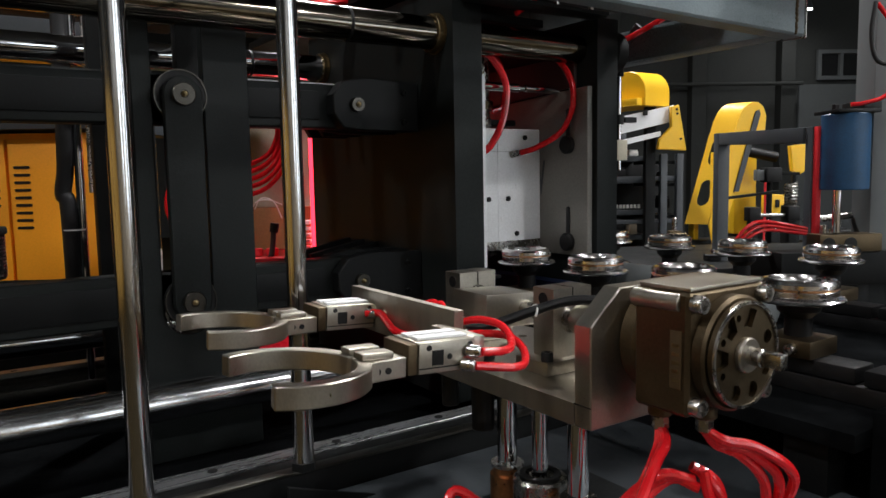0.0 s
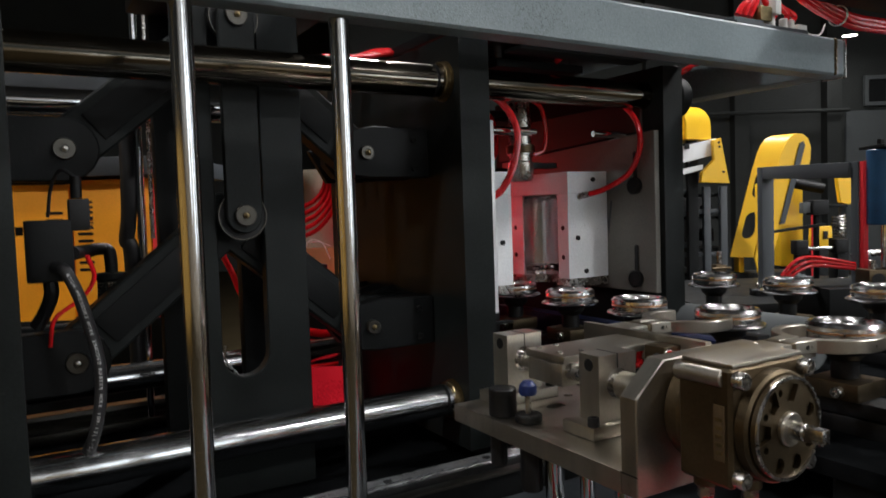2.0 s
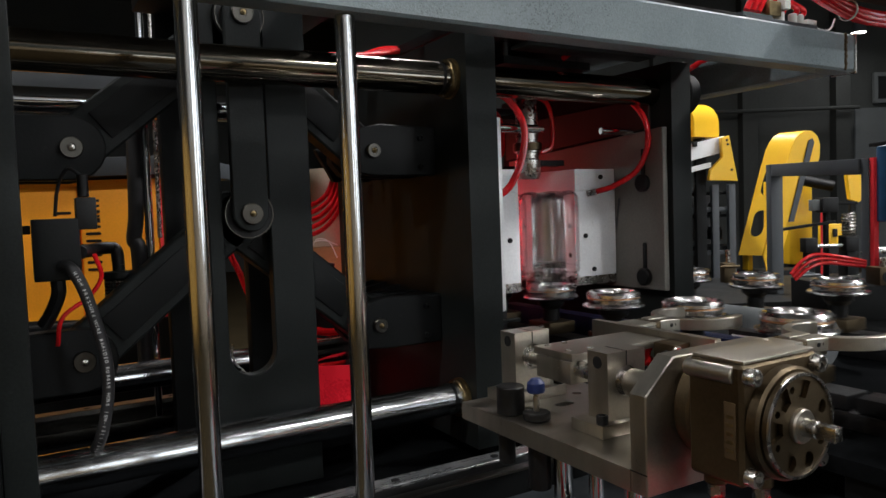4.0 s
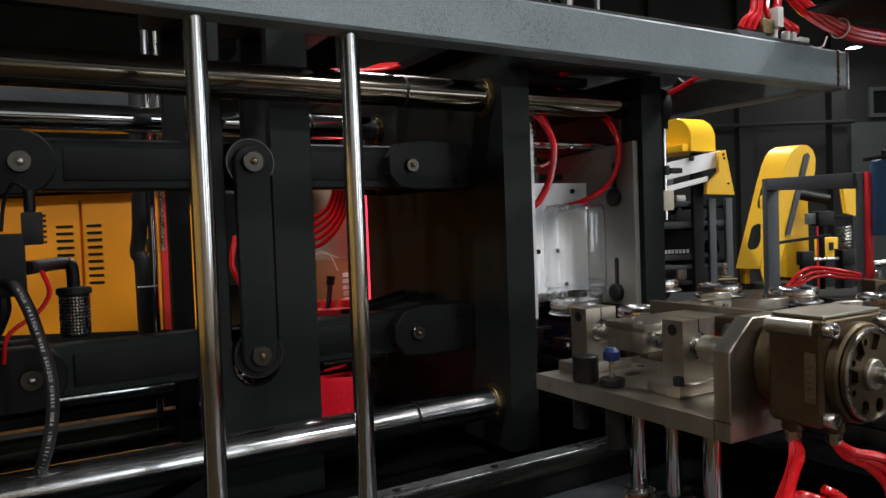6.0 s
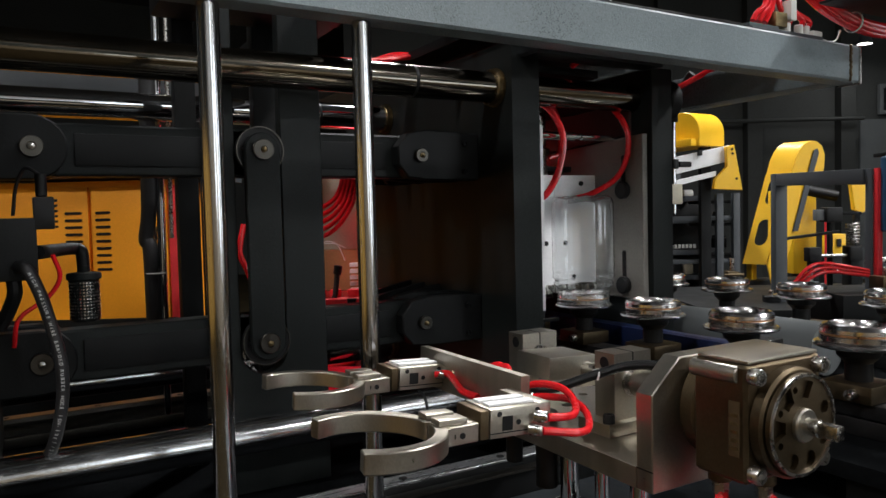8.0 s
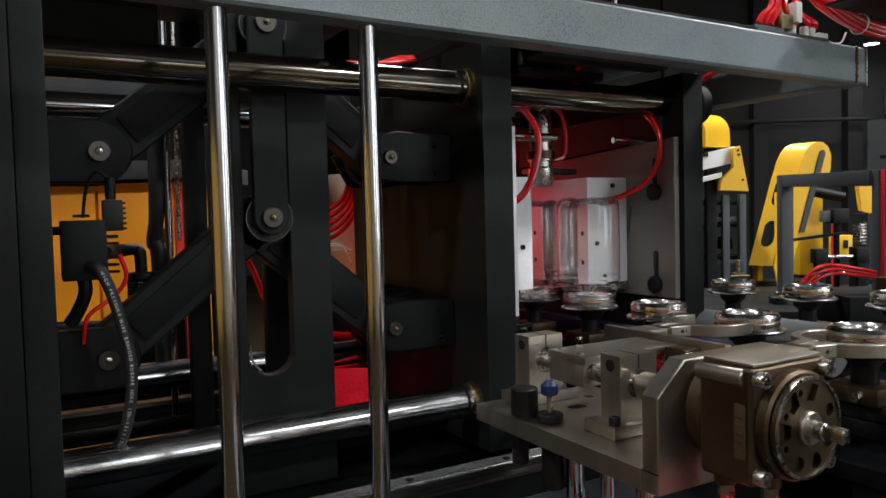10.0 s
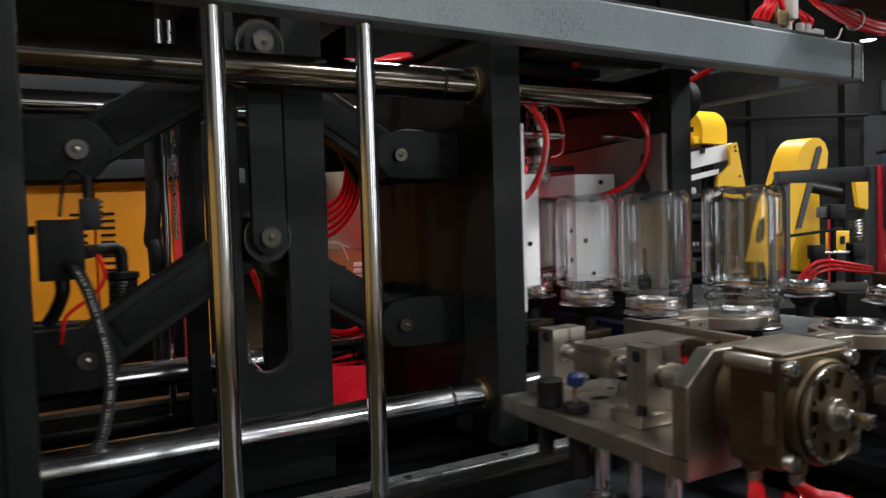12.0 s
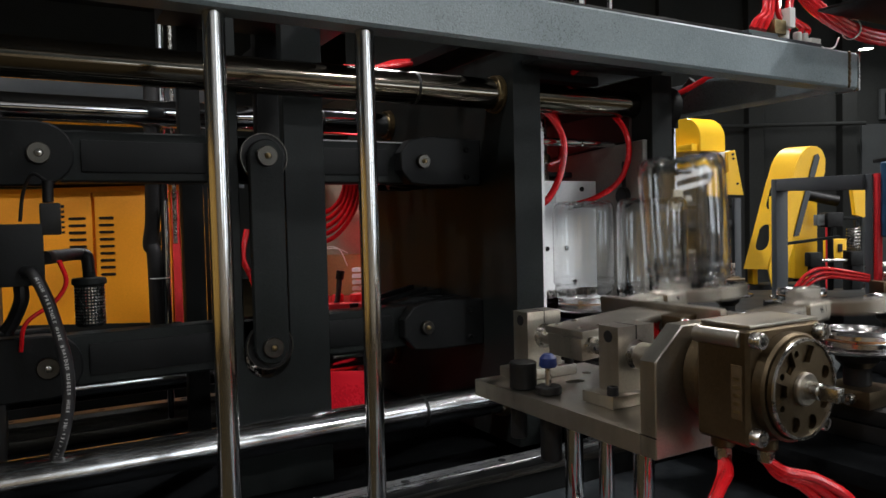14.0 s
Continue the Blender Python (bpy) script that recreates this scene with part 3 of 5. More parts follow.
part("water_hose", tube([(1.05, 1.43, 1.80), (1.11, 1.42, 1.778), (1.153, 1.42, 1.74), (1.171, 1.42, 1.695), (1.161, 1.42, 1.632), (1.136, 1.42, 1.583), (1.107, 1.43, 1.55), (1.08, 1.5, 1.535)], 0.0085), RED, platen, "looped red water hose")
part("water_hose", tube([(1.04, 1.55, 1.80), (1.09, 1.56, 1.75), (1.10, 1.56, 1.66), (1.05, 1.57, 1.60)], 0.0075), RED, platen, "looped red water hose")
part("chain_clip", box(1.034, 1.10, 1.36, 1.375, 1.255, 1.262, 0.001), BLACK, platen)
part("under_block", box(1.0, 1.09, 1.40, 1.5, 1.195, 1.285, 0.003), PLASTIC, platen)

# ---- toggle ----
guide = thing("crosshead_guide", (XC, 1.49, 0.96), "black slotted guide plate standing between the tie bars", "guide plate")
gl, gr, gb = XC - 0.047, XC + 0.047, 1.245
half = [(XC + 0.135, 0.956), (XC + 0.135, 2.02), (gr, 2.02), (gr, gb)] + arc(XC, gb, 0.047, 0, -180, 12)[1:] + [(gl, 2.02), (XC - 0.083, 2.02), (XC - 0.083, 0.956)]
part("slotted_plate", prism(half, 1.465, 1.495, 0.002), DARK, guide, "slotted plate with a rounded slot end")
part("back_plate", box(0.303, 0.349, 1.70, 1.74, 0.956, 2.02, 0.003), BLACK, guide)
part("back_plate", box(XC + 0.06, XC + 0.13, 1.70, 1.74, 0.956, 2.02, 0.003), BLACK, guide)
part("top_tie", box(XC - 0.16, XC + 0.13, 1.495, 1.70, 1.96, 2.02, 0.003), BLACK, guide)
part("slot_liner", tube([(gl + 0.004, 1.4644, gb + 0.02), (gl + 0.006, 1.4644, gb - 0.012), (XC - 0.02, 1.4644, gb - 0.04)], 0.0025, 8), STEEL, guide, "worn bright slot edge")

cross = thing("crosshead", (XC, 1.44, ZB), "black vertical toggle crosshead with two steel pins", "crosshead")
part("bar", prism(stadium(XC, ZB, XC, ZT, 0.0345, 14), 1.43, 1.448, 0.002), DARK, cross, "round-ended dark bar")
for z in (ZB, ZT):
    part("washer", lathe([(0.034, 0.001), (0.0465, 0), (0.048, 0.003), (0.048, 0.012), (0.034, 0.012)], (XC, 1.4488, z), "y", 40, closed=True), PLASTIC, cross, "black guide roller")
    part("washer_edge", lathe([(0.0462, 0), (0.0482, 0), (0.0482, 0.003), (0.0462, 0.003)], (XC, 1.4455, z), "y", 40, closed=True), STEELD, cross, "worn rim")
    part("pin", lathe([(0.021, 0.01), (0.021, 0.002), (0.0195, 0), (0.008, 0), (0.007, 0.001), (0, 0.001)][::-1], (XC, 1.4198, z), "y", 32), STEELD, cross, "turned steel pin end")
    part("nipple", lathe([(0, 0), (0.003, 0.001), (0.003, 0.005), (0.0055, 0.006), (0.0055, 0.0095), (0, 0.0095)], (XC, 1.411, z), "y", 12), BRASS, cross, "brass grease nipple")
    part("shaft", rod((XC, 1.4615, z), (XC, 1.62, z), 0.02), STEEL, cross)
LINKS = []
for side, px in (("left", XL), ("right", XR)):
    for z in (ZT, ZB):
        lk = thing("toggle_link", (px, 1.54, z), "heavy black toggle link with rounded ends", "toggle link", "toggle links")
        part("arm", prism(stadium(px, z, px + (LINK if side == "left" else -LINK), z, 0.049, 14), 1.518, 1.572, 0.004), DARK, lk)
        sx = 1 if side == "left" else -1
        part("rib", box(px + sx * 0.07, px + sx * 0.33, 1.512, 1.5175, z - 0.03, z + 0.03, 0.002), BLACK, lk)
        LINKS.append((lk, px, z, sx))

# ---- transfer carriage ----
XS, ZS = 0.722, 1.277
car = thing("transfer_carriage", (XS, 0.7, ZS), "aluminium transfer carriage with a rotary actuator and a fork gripper", "transfer carriage")
bp = [(0.622, 0.6305), (0.855, 0.6305), (0.855, 1.0), (0.622, 1.0)]
hole_list = [stadium(0.735, 0.892, 0.75, 0.892, 0.0095, 6), circle(0.7, 0.68, 0.008, 12), circle(0.80, 0.93, 0.008, 12)]
part("base_plate", prism(bp, 1.182, 1.208, 0, plane="xy", holes=hole_list), ALU, car, "milled aluminium base plate", False)
for y0, y1, z1 in ((0.945, 0.984, 1.3175), (0.737, 0.776, 1.3175)):
    foot = part("block_foot", box(0.668, 0.782, y0 - 0.012, y1 + 0.012, 1.2085, 1.226, 0.002), ALU, car)
    for k in (0.677, 0.773):
        part("screw", bolt(k, y0 - 0.002, 1.2262, 0.008, 0.012, "z"), PLASTIC, foot, "black socket screw")
    blk = part("bearing_block", prism([(0.69, 1.2262), (0.758, 1.2262), (0.758, z1), (0.69, z1)], y0, y1, 0.0025, holes=[circle(XS + 0.002, ZS, 0.0205, 28)]), ALU, car, "split aluminium bearing block", False)
    part("slit", box(0.7232, 0.7248, y0 - 0.0006, y1 + 0.0006, 1.2985, z1 + 0.0004, 0), PLASTIC, blk)
    part("clamp_hole", lathe([(0, 0), (0.0085, 0), (0.0085, 0.001), (0, 0.001)], (0.6892, (y0 + y1) / 2, 1.303), "x", 20), PLASTIC, blk)
    part("bearing", lathe([(0.0125, 0), (0.02, 0), (0.02, 0.034), (0.0125, 0.034)], (XS + 0.002, y0 + 0.003, ZS), "y", 28, closed=True), STEEL, blk, "steel bearing ring")
# stop and knob
st = part("stop_block", rod((0.648, 0.902, 1.2085), (0.648, 0.902, 1.25), 0.021, 28), PLASTIC, car, "black cylindrical bumper")
sh = part("damper", rod((0.658, 0.852, 1.2085), (0.658, 0.852, 1.22), 0.02, 28), PLASTIC, car)
part("stem", rod((0.658, 0.852, 1.2202), (0.658, 0.852, 1.248), 0.0045), STEEL, sh)
part("knob", lathe([(0, 0.0), (0.012, 0.0), (0.0135, 0.004), (0.0125, 0.014), (0.007, 0.02), (0, 0.021)], (0.658, 0.852, 1.2482), n=20), BLUEK, sh, "blue rubber knob")
part("lower_damper", rod((0.648, 0.835, 1.115), (0.648, 0.835, 1.1815), 0.016, 24), PLASTIC, car, "black damper body under the plate")
part("lower_damper", rod((0.655, 0.925, 1.125), (0.655, 0.925, 1.1815), 0.013, 24), PLASTIC, car)
# motor bracket
br = [(0.622, 1.182), (0.84, 1.182), (0.84, 1.338), (0.668, 1.338), (0.622, 1.298)]
brk = part("motor_bracket", prism(br, 0.604, 0.63, 0.0015), ALU, car, "chamfered aluminium bracket plate")
part("joint_line", box(0.6215, 0.6222, 0.6036, 0.63, 1.2072, 1.2088, 0), PLASTIC, brk)
part("coupling", lathe([(0.0135, 0), (0.019, 0.0), (0.019, 0.04), (0.0135, 0.04)], (XS, 0.684, ZS), "y", 28, closed=True), ALU, car, "pale shaft coupling")
part("coupling_hub", lathe([(0.0, 0), (0.026, 0), (0.026, 0.04), (0.0, 0.04)], (XS, 0.632, ZS), "y", 28), PLASTIC, car)
mo = part("rotary_actuator", prism([(0.657, 1.216), (0.787, 1.216), (0.787, 1.345), (0.657, 1.345)], 0.505, 0.575, 0.004), ALUD, car, "bronze-toned square rotary actuator")
part("neck", lathe([(0.03, 0), (0.058, 0), (0.062, 0.006), (0.062, 0.022), (0.055, 0.028), (0.03, 0.028)], (XS, 0.5755, ZS), "y", 40), ALUD, mo)
part("top_plate", box(0.662, 0.782, 0.506, 0.572, 1.3453, 1.349, 0.001), ALU, mo)
for sx in (0.6545, 0.7895):
    for z in (1.228, 1.333):
        if z > 1.3:
            part("tie_rod", rod((sx + (0.008 if sx < 0.7 else -0.008), 0.515, z), (sx + (0.008 if sx < 0.7 else -0.008), 0.578, z), 0.0105, 20), ALU, mo, "round tie-rod sleeve")
        part("screw", bolt(sx + (0.012 if sx < 0.7 else -0.012), 0.5048, z, 0.0095, 0.012), STEEL, mo, "socket-head screw")
part("rim", lathe([(0.04, 0.0), (0.058, 0), (0.061, 0.003), (0.061, 0.014), (0.05, 0.014)], (XS, 0.4905, ZS), "y", 56), ALUD, mo)
disc = [circle(XS, ZS, 0.0125, 20)]
for deg, rr in ((248, 0.0085), (290, 0.0085), (332, 0.008), (20, 0.0075), (155, 0.004), (205, 0.004), (108, 0.004)):
    a = radians(deg)
    disc.append(circle(XS + 0.041 * math.cos(a), ZS + 0.041 * math.sin(a), rr, 14))
for deg in (82, 131, 180):
    disc.append(arc(XS, ZS, 0.048, deg - 15, deg + 15, 6) + arc(XS, ZS, 0.029, deg + 12, deg - 12, 4))
part("end_disc", prism(circle(XS, ZS, 0.0555, 56), 0.484, 0.4895, 0, holes=disc), ALUD, mo, "drilled round end plate", False)
part("edge_ring", lathe([(0.0525, 0), (0.0558, 0), (0.0558, 0.0022), (0.0525, 0.0022)], (XS, 0.4816, ZS), "y", 56, closed=True), STEEL, mo, "bright turned edge")
part("hub", lathe([(0.008, 0), (0.017, 0), (0.0185, 0.002), (0.0185, 0.006), (0.008, 0.006)], (XS, 0.478, ZS), "y", 32, closed=True), ALU, mo)
part("shaft_end", rod((XS, 0.4895, ZS), (XS, 0.463, ZS), 0.0095, 24), STEEL, mo, "bright shaft end")
part("shaft_flat", box(XS - 0.0065, XS + 0.0065, 0.442, 0.4628, ZS - 0.0075, ZS + 0.0075, 0.001), STEEL, mo)
tagm = part("type_plate", box(0.6555, 0.6568, 0.512, 0.526, 1.245, 1.305, 0.0003), PALEY, mo, "faded yellow type plate")
for k in range(5):
    part("print_bar", box(0.6551, 0.6554, 0.5145, 0.5235, 1.252 + k * 0.009, 1.2555 + k * 0.009, 0), BRASS, tagm, "", False)
for px, y in ((0.69, 0.565), (0.72, 0.53)):
    ft = part("port", rod((px, y, 1.2155), (px, y, 1.199), 0.0135, 16), ALUD, mo, "metal air port")
    part("fitting", rod((px, y, 1.1988), (px, y, 1.183), 0.0095, 6), STEEL, ft)
    for k in (0, 1, 2):
        turn_ = -1 if px < 0.7 else 1
        o = k * 0.011
        part("air_hose", tube([(px, y, 1.186), (px + turn_ * 0.012, y - 0.008 - o * 0.4, 1.168 + o * 0.3), (px + turn_ * (0.04 + o * 0.4), y - 0.02 - o * 0.6, 1.152 + o * 0.5), (px + turn_ * (0.075 + o), y - 0.025 - o, 1.115 + o * 0.4), (px + turn_ * (0.09 + o), y - 0.02, 1.06)], 0.0062), RED, ft, "red air hose")
# posts under the plate
for y, r in ((0.81, 0.0135), (0.672, 0.0135)):
    part("guide_post", rod((0.67, y, 1.02), (0.67, y, 1.1815), r, 28), CHROME, car, "chrome guide post")
part("piston_rod", rod((0.67, 0.742, 1.04), (0.67, 0.742, 1.1815), 0.0105, 24), CHROME, car, "chrome piston rod")
part("rod_nut", rod((0.67, 0.742, 1.165), (0.67, 0.742, 1.1812), 0.014, 6), STEEL, car)

# rotating gripper arm on the carriage
arm = new("gripper_arm")
arm.empty_display_size = 0.05
arm.parent = car
ORIGIN[arm.name] = Vector((XS, 0.7, ZS))
part("shaft", rod((XS, 0.632, ZS), (XS, 1.0, ZS), 0.0122, 24), STEEL, arm, "bright steel shaft")
part("arm_plate", box(XS - 0.018, XS + 0.176, 0.825, 0.915, ZS + 0.0125, ZS + 0.024, 0.0015), ALU, arm, "flat aluminium arm plate")
part("arm_clamp", box(XS - 0.018, XS + 0.07, 0.83, 0.91, ZS - 0.022, ZS + 0.012, 0.002), ALU, arm)
for x, y in ((XS - 0.004, 0.85), (XS + 0.03, 0.84), (XS + 0.03, 0.9), (XS - 0.004, 0.9)):
    part("screw", bolt(x, y, ZS + 0.0242, 0.005, 0.002, "z"), STEEL, arm)
cb = part("cross_plate", prism([(0.735, ZS - 0.022), (1.0, ZS - 0.022), (1.0, ZS + 0.034), (0.735, ZS + 0.034)], XS + 0.177, XS + 0.19, 0.0015, plane="yz", holes=[circle(0.93, ZS + 0.005, 0.009, 14), circle(0.90, ZS + 0.005, 0.006, 14)]), ALU, arm, "upright aluminium cross plate", False)
FORKS = ((0.955, XS), (0.692, XS + 0.02))
for fy, xg in FORKS:
    gb_ = part("gripper_body", box(xg + 0.1905, xg + 0.262, fy - 0.027, fy + 0.027, ZS - 0.005, ZS + 0.028, 0.002), ALU, arm, "pneumatic gripper body")
    for sy in (-0.017, 0.004):
        part("pale_strip", box(xg + 0.195, xg + 0.258, fy + sy, fy + sy + 0.013, ZS - 0.0085, ZS - 0.0052, 0.001), ALUM, gb_, "pale guide strip")
    part("side_slot", box(xg + 0.232, xg + 0.246, fy - 0.0276, fy - 0.0268, ZS + 0.004, ZS + 0.02, 0), PLASTIC, gb_)
    part("joint_line", box(xg + 0.191, xg + 0.2615, fy - 0.0276, fy - 0.0268, ZS + 0.0215, ZS + 0.0228, 0), PLASTIC, gb_)
    for hx, hz in ((0.198, 0.001), (0.25, 0.001), (0.224, 0.012)):
        part("screw", lathe([(0, 0), (0.0032, 0), (0.0032, 0.0007), (0, 0.0007)], (xg + hx, fy - 0.0277, ZS + hz), "y", 12), PLASTIC, gb_)
    part("end_cap", box(xg + 0.2625, xg + 0.274, fy - 0.026, fy + 0.026, ZS - 0.004, ZS + 0.028, 0.002), ALUD, gb_, "dark steel end cap")
    for sgn in (-1, 1):
        c = xg + 0.394
        jaw = [(xg + 0.2745, 0.003), (xg + 0.2745, 0.024), (xg + 0.318, 0.03)]
        outer = arc(c, 0, 0.082, 158, 62, 14)
        inner = arc(c, 0, 0.067, 58, 176, 16)
        loop = [(x, fy + sgn * y) for x, y in jaw + outer + inner + [(xg + 0.325, 0.003)]]
        jw = part("fork_jaw", prism(loop, ZS + 0.008, ZS + 0.029, 0.0012, plane="xy"), ALU, gb_, "curved aluminium fork jaw")
        part("jaw_plate", box(xg + 0.29, xg + 0.325, fy + sgn * 0.005, fy + sgn * 0.024, ZS + 0.001, ZS + 0.0075, 0.001), ALU, jw)
        for k in (0.298, 0.31):
            part("screw", lathe([(0, 0), (0.0035, 0), (0.0035, 0.001), (0, 0.001)], (xg + k, fy + sgn * 0.0275 - (0.0012 if sgn < 0 else 0), ZS + 0.019), "y", 10), PLASTIC, jw)
    # air tube from the body's side
    if fy > 0.9:
        part("air_tube", tube([(xg + 0.205, fy - 0.03, ZS + 0.008), (xg + 0.192, fy - 0.045, ZS + 0.006), (xg + 0.196, fy - 0.075, ZS + 0.014), (xg + 0.2, fy - 0.1, ZS + 0.02), (xg + 0.196, fy - 0.13, ZS + 0.022)], 0.0052), RED, gb_, "red air tube")
    for dx, dz in ((0.198, 0.008), (0.205, 0.022)) if fy < 0.9 else ((0.2, 0.008),):
        part("fitting", rod((xg + dx - 0.006, fy - 0.04, ZS + dz), (xg + dx + 0.004, fy - 0.0268, ZS + dz), 0.0068, 14), STEEL, gb_, "bright push-in fitting")
part("spacer", box(XS + 0.1905, XS + 0.21, 0.675, 0.755, ZS - 0.004, ZS + 0.026, 0.002), ALU, arm)
mf = part("manifold", box(XS + 0.14, XS + 0.1765, 0.78, 0.82, ZS - 0.006, ZS + 0.024, 0.002), ALUD, arm, "small air manifold")
for k in (0, 1):
    part("fitting", rod((XS + 0.148 - k * 0.006, 0.772, ZS + k * 0.016), (XS + 0.152 - k * 0.006, 0.7795, ZS + k * 0.016), 0.0068, 14), STEEL, mf, "bright push-in fitting")
LOOPS = (((0.15, 0.775, 0.0), (0.143, 0.752, -0.006), (0.138, 0.722, -0.006), (0.14, 0.698, 0.0), (0.155, 0.672, 0.008), (0.178, 0.654, 0.01), (0.213, 0.652, 0.008)),
         ((0.144, 0.775, 0.016), (0.134, 0.752, 0.012), (0.124, 0.72, 0.01), (0.126, 0.69, 0.016), (0.144, 0.66, 0.025), (0.172, 0.643, 0.027), (0.22, 0.652, 0.022)))
for loop in LOOPS:
    part("air_tube", tube([(XS + x, y, ZS + z) for x, y, z in loop], 0.0047), RED, mf, "looped red air tube")
for dy in (0.826, 0.842):
    part("air_tube", tube([(XS + 0.15, dy - 0.008, ZS - 0.004), (XS + 0.145, dy + 0.002, ZS - 0.014), (XS + 0.15, dy + 0.014, ZS - 0.012), (XS + 0.155, dy + 0.02, ZS + 0.0), (XS + 0.16, dy + 0.02, ZS + 0.01)], 0.0046), RED, mf, "short red air tube")
CABLE = [(XS + 0.15, 0.80, ZS + 0.008), (XS + 0.11, 0.775, ZS + 0.008), (XS + 0.06, 0.745, ZS - 0.012), (XS + 0.02, 0.72, ZS - 0.026), (XS - 0.01, 0.69, ZS - 0.026), (XS - 0.022, 0.665, ZS - 0.01)]
cable = part("cable", tube(CABLE, 0.0065), PLASTIC, arm, "glossy black cable")
part("cable_tie", tube([(XS + 0.062, 0.738, ZS - 0.006), (XS + 0.06, 0.7375, ZS - 0.014), (XS + 0.056, 0.744, ZS - 0.0195), (XS + 0.06, 0.752, ZS - 0.014), (XS + 0.062, 0.7525, ZS - 0.006)], 0.0014, 6), WHITE, cable)

slide = thing("slide_unit", (0.67, 0.74, 1.012), "lift cylinder and bushings on a sliding foot with red air hoses", "lift unit")
part("foot", box(0.60, 0.85, 0.62, 0.86, 1.0125, 1.03, 0.003), BLACK, slide)
cy = part("cylinder", lathe([(0.0, 0), (0.034, 0), (0.036, 0.003), (0.036, 0.066), (0.033, 0.07), (0.016, 0.07), (0.016, 0.06), (0, 0.06)], (0.67, 0.742, 1.0305), n=36), STEEL, slide, "bare steel lift cylinder")
part("ring", lathe([(0.019, 0), (0.027, 0), (0.027, 0.003), (0.019, 0.003)], (0.67, 0.742, 1.1009), n=28, closed=True), PLASTIC, cy)
for y in (0.81, 0.672):
    bu = part("bushing", lathe([(0.014, 0), (0.024, 0), (0.024, 0.05), (0.0195, 0.052), (0.0195, 0.062), (0.014, 0.062)], (0.67, y, 1.0305), n=28, closed=True), COPPER, slide, "copper-coloured bushing")
    part("lip", lathe([(0.0142, 0), (0.023, 0), (0.023, 0.004), (0.0142, 0.004)], (0.67, y, 1.0928), n=28, closed=True), STEEL, bu)
part("elbow_fitting", tube([(0.64, 0.725, 1.05), (0.615, 0.71, 1.05), (0.605, 0.7, 1.055)], 0.0105, 12), WHITE, cy, "pale push-in fitting")
random.seed(7)
for k in range(4):
    o = k * 0.011
    part("air_hose", tube([(0.60 - o, 0.70 + o, 1.06 + o), (0.57 - o, 0.72 + o, 1.075 + o), (0.54 - o, 0.74, 1.045), (0.52, 0.76 - o, 1.02)], 0.0062), RED, slide, "red air hose")
for k in range(3):
    o, w = k * 0.008, random.uniform(-0.01, 0.01)
    part("air_hose", tube([(0.72, 0.53 + o, 1.165), (0.725 + o, 0.525 + w, 1.13 + o), (0.76, 0.50 + o, 1.08 + w), (0.79 + o, 0.47, 1.045), (0.82, 0.44 + o, 1.018)], 0.0062), RED, slide, "red air hose")
for k in range(3):
    o, w = k * 0.007, random.uniform(-0.008, 0.008)
    part("air_hose", tube([(0.72, 0.535 + o, 1.15 + w), (0.70 - o, 0.56, 1.15 + o * 0.6), (0.66, 0.58 + o, 1.12 + w), (0.62 - o, 0.60, 1.06), (0.60, 0.60 + o, 1.018)], 0.0062), RED, slide, "red air hose")
part("hose_tie", tube([(0.79, 0.45, 1.03), (0.80, 0.46, 1.05), (0.815, 0.485, 1.04), (0.80, 0.49, 1.02), (0.785, 0.46, 1.02)], 0.002, 6), WHITE, slide, "white cable tie")

tray = thing("drip_table", (1.2, 0.6, 0), "oily grey sheet-metal table in front of the bed", "table")
part("top", box(0.36, 2.6, 0.2, 1.043, 0.997, 1.012, 0.003), TRAY, tray)
part("gusset", prism([(0.42, 1.0125), (0.56, 1.0125), (0.42, 1.06)], 0.99, 0.996, 0.001), BLACK, tray)
for x, y in ((0.42, 0.26), (2.5, 0.26), (0.42, 0.95), (2.5, 0.95)):
    part("leg", box(x - 0.025, x + 0.025, y - 0.025, y + 0.025, 0, 0.9965, 0.003), BLACK, tray)

# ---- mandrel chain ----
PITCH, Y0, Y1, XA, XB = 0.2325, 0.2065, 2.4976, 1.22, 1.76
RAD = (XB - XA) / 2
STRAIGHT, BEND = Y1 - Y0, math.pi * RAD
LOOP = 2 * STRAIGHT + 2 * BEND


def chain_place(s):
    """Place and heading at s metres along the chain loop, from the far end of the near run."""
    s %= LOOP
    if s < STRAIGHT:
        return XA, Y1 - s, 0.0
    s -= STRAIGHT
    if s < BEND:
        a = s / RAD
        return XA + RAD - RAD * math.cos(a), Y0 - RAD * math.sin(a), a
    s -= BEND
    if s < STRAIGHT:
        return XB, Y0 + s, math.pi
    a = (s - STRAIGHT) / RAD
    return XB - RAD + RAD * math.cos(a), Y1 + RAD * math.sin(a), math.pi + a


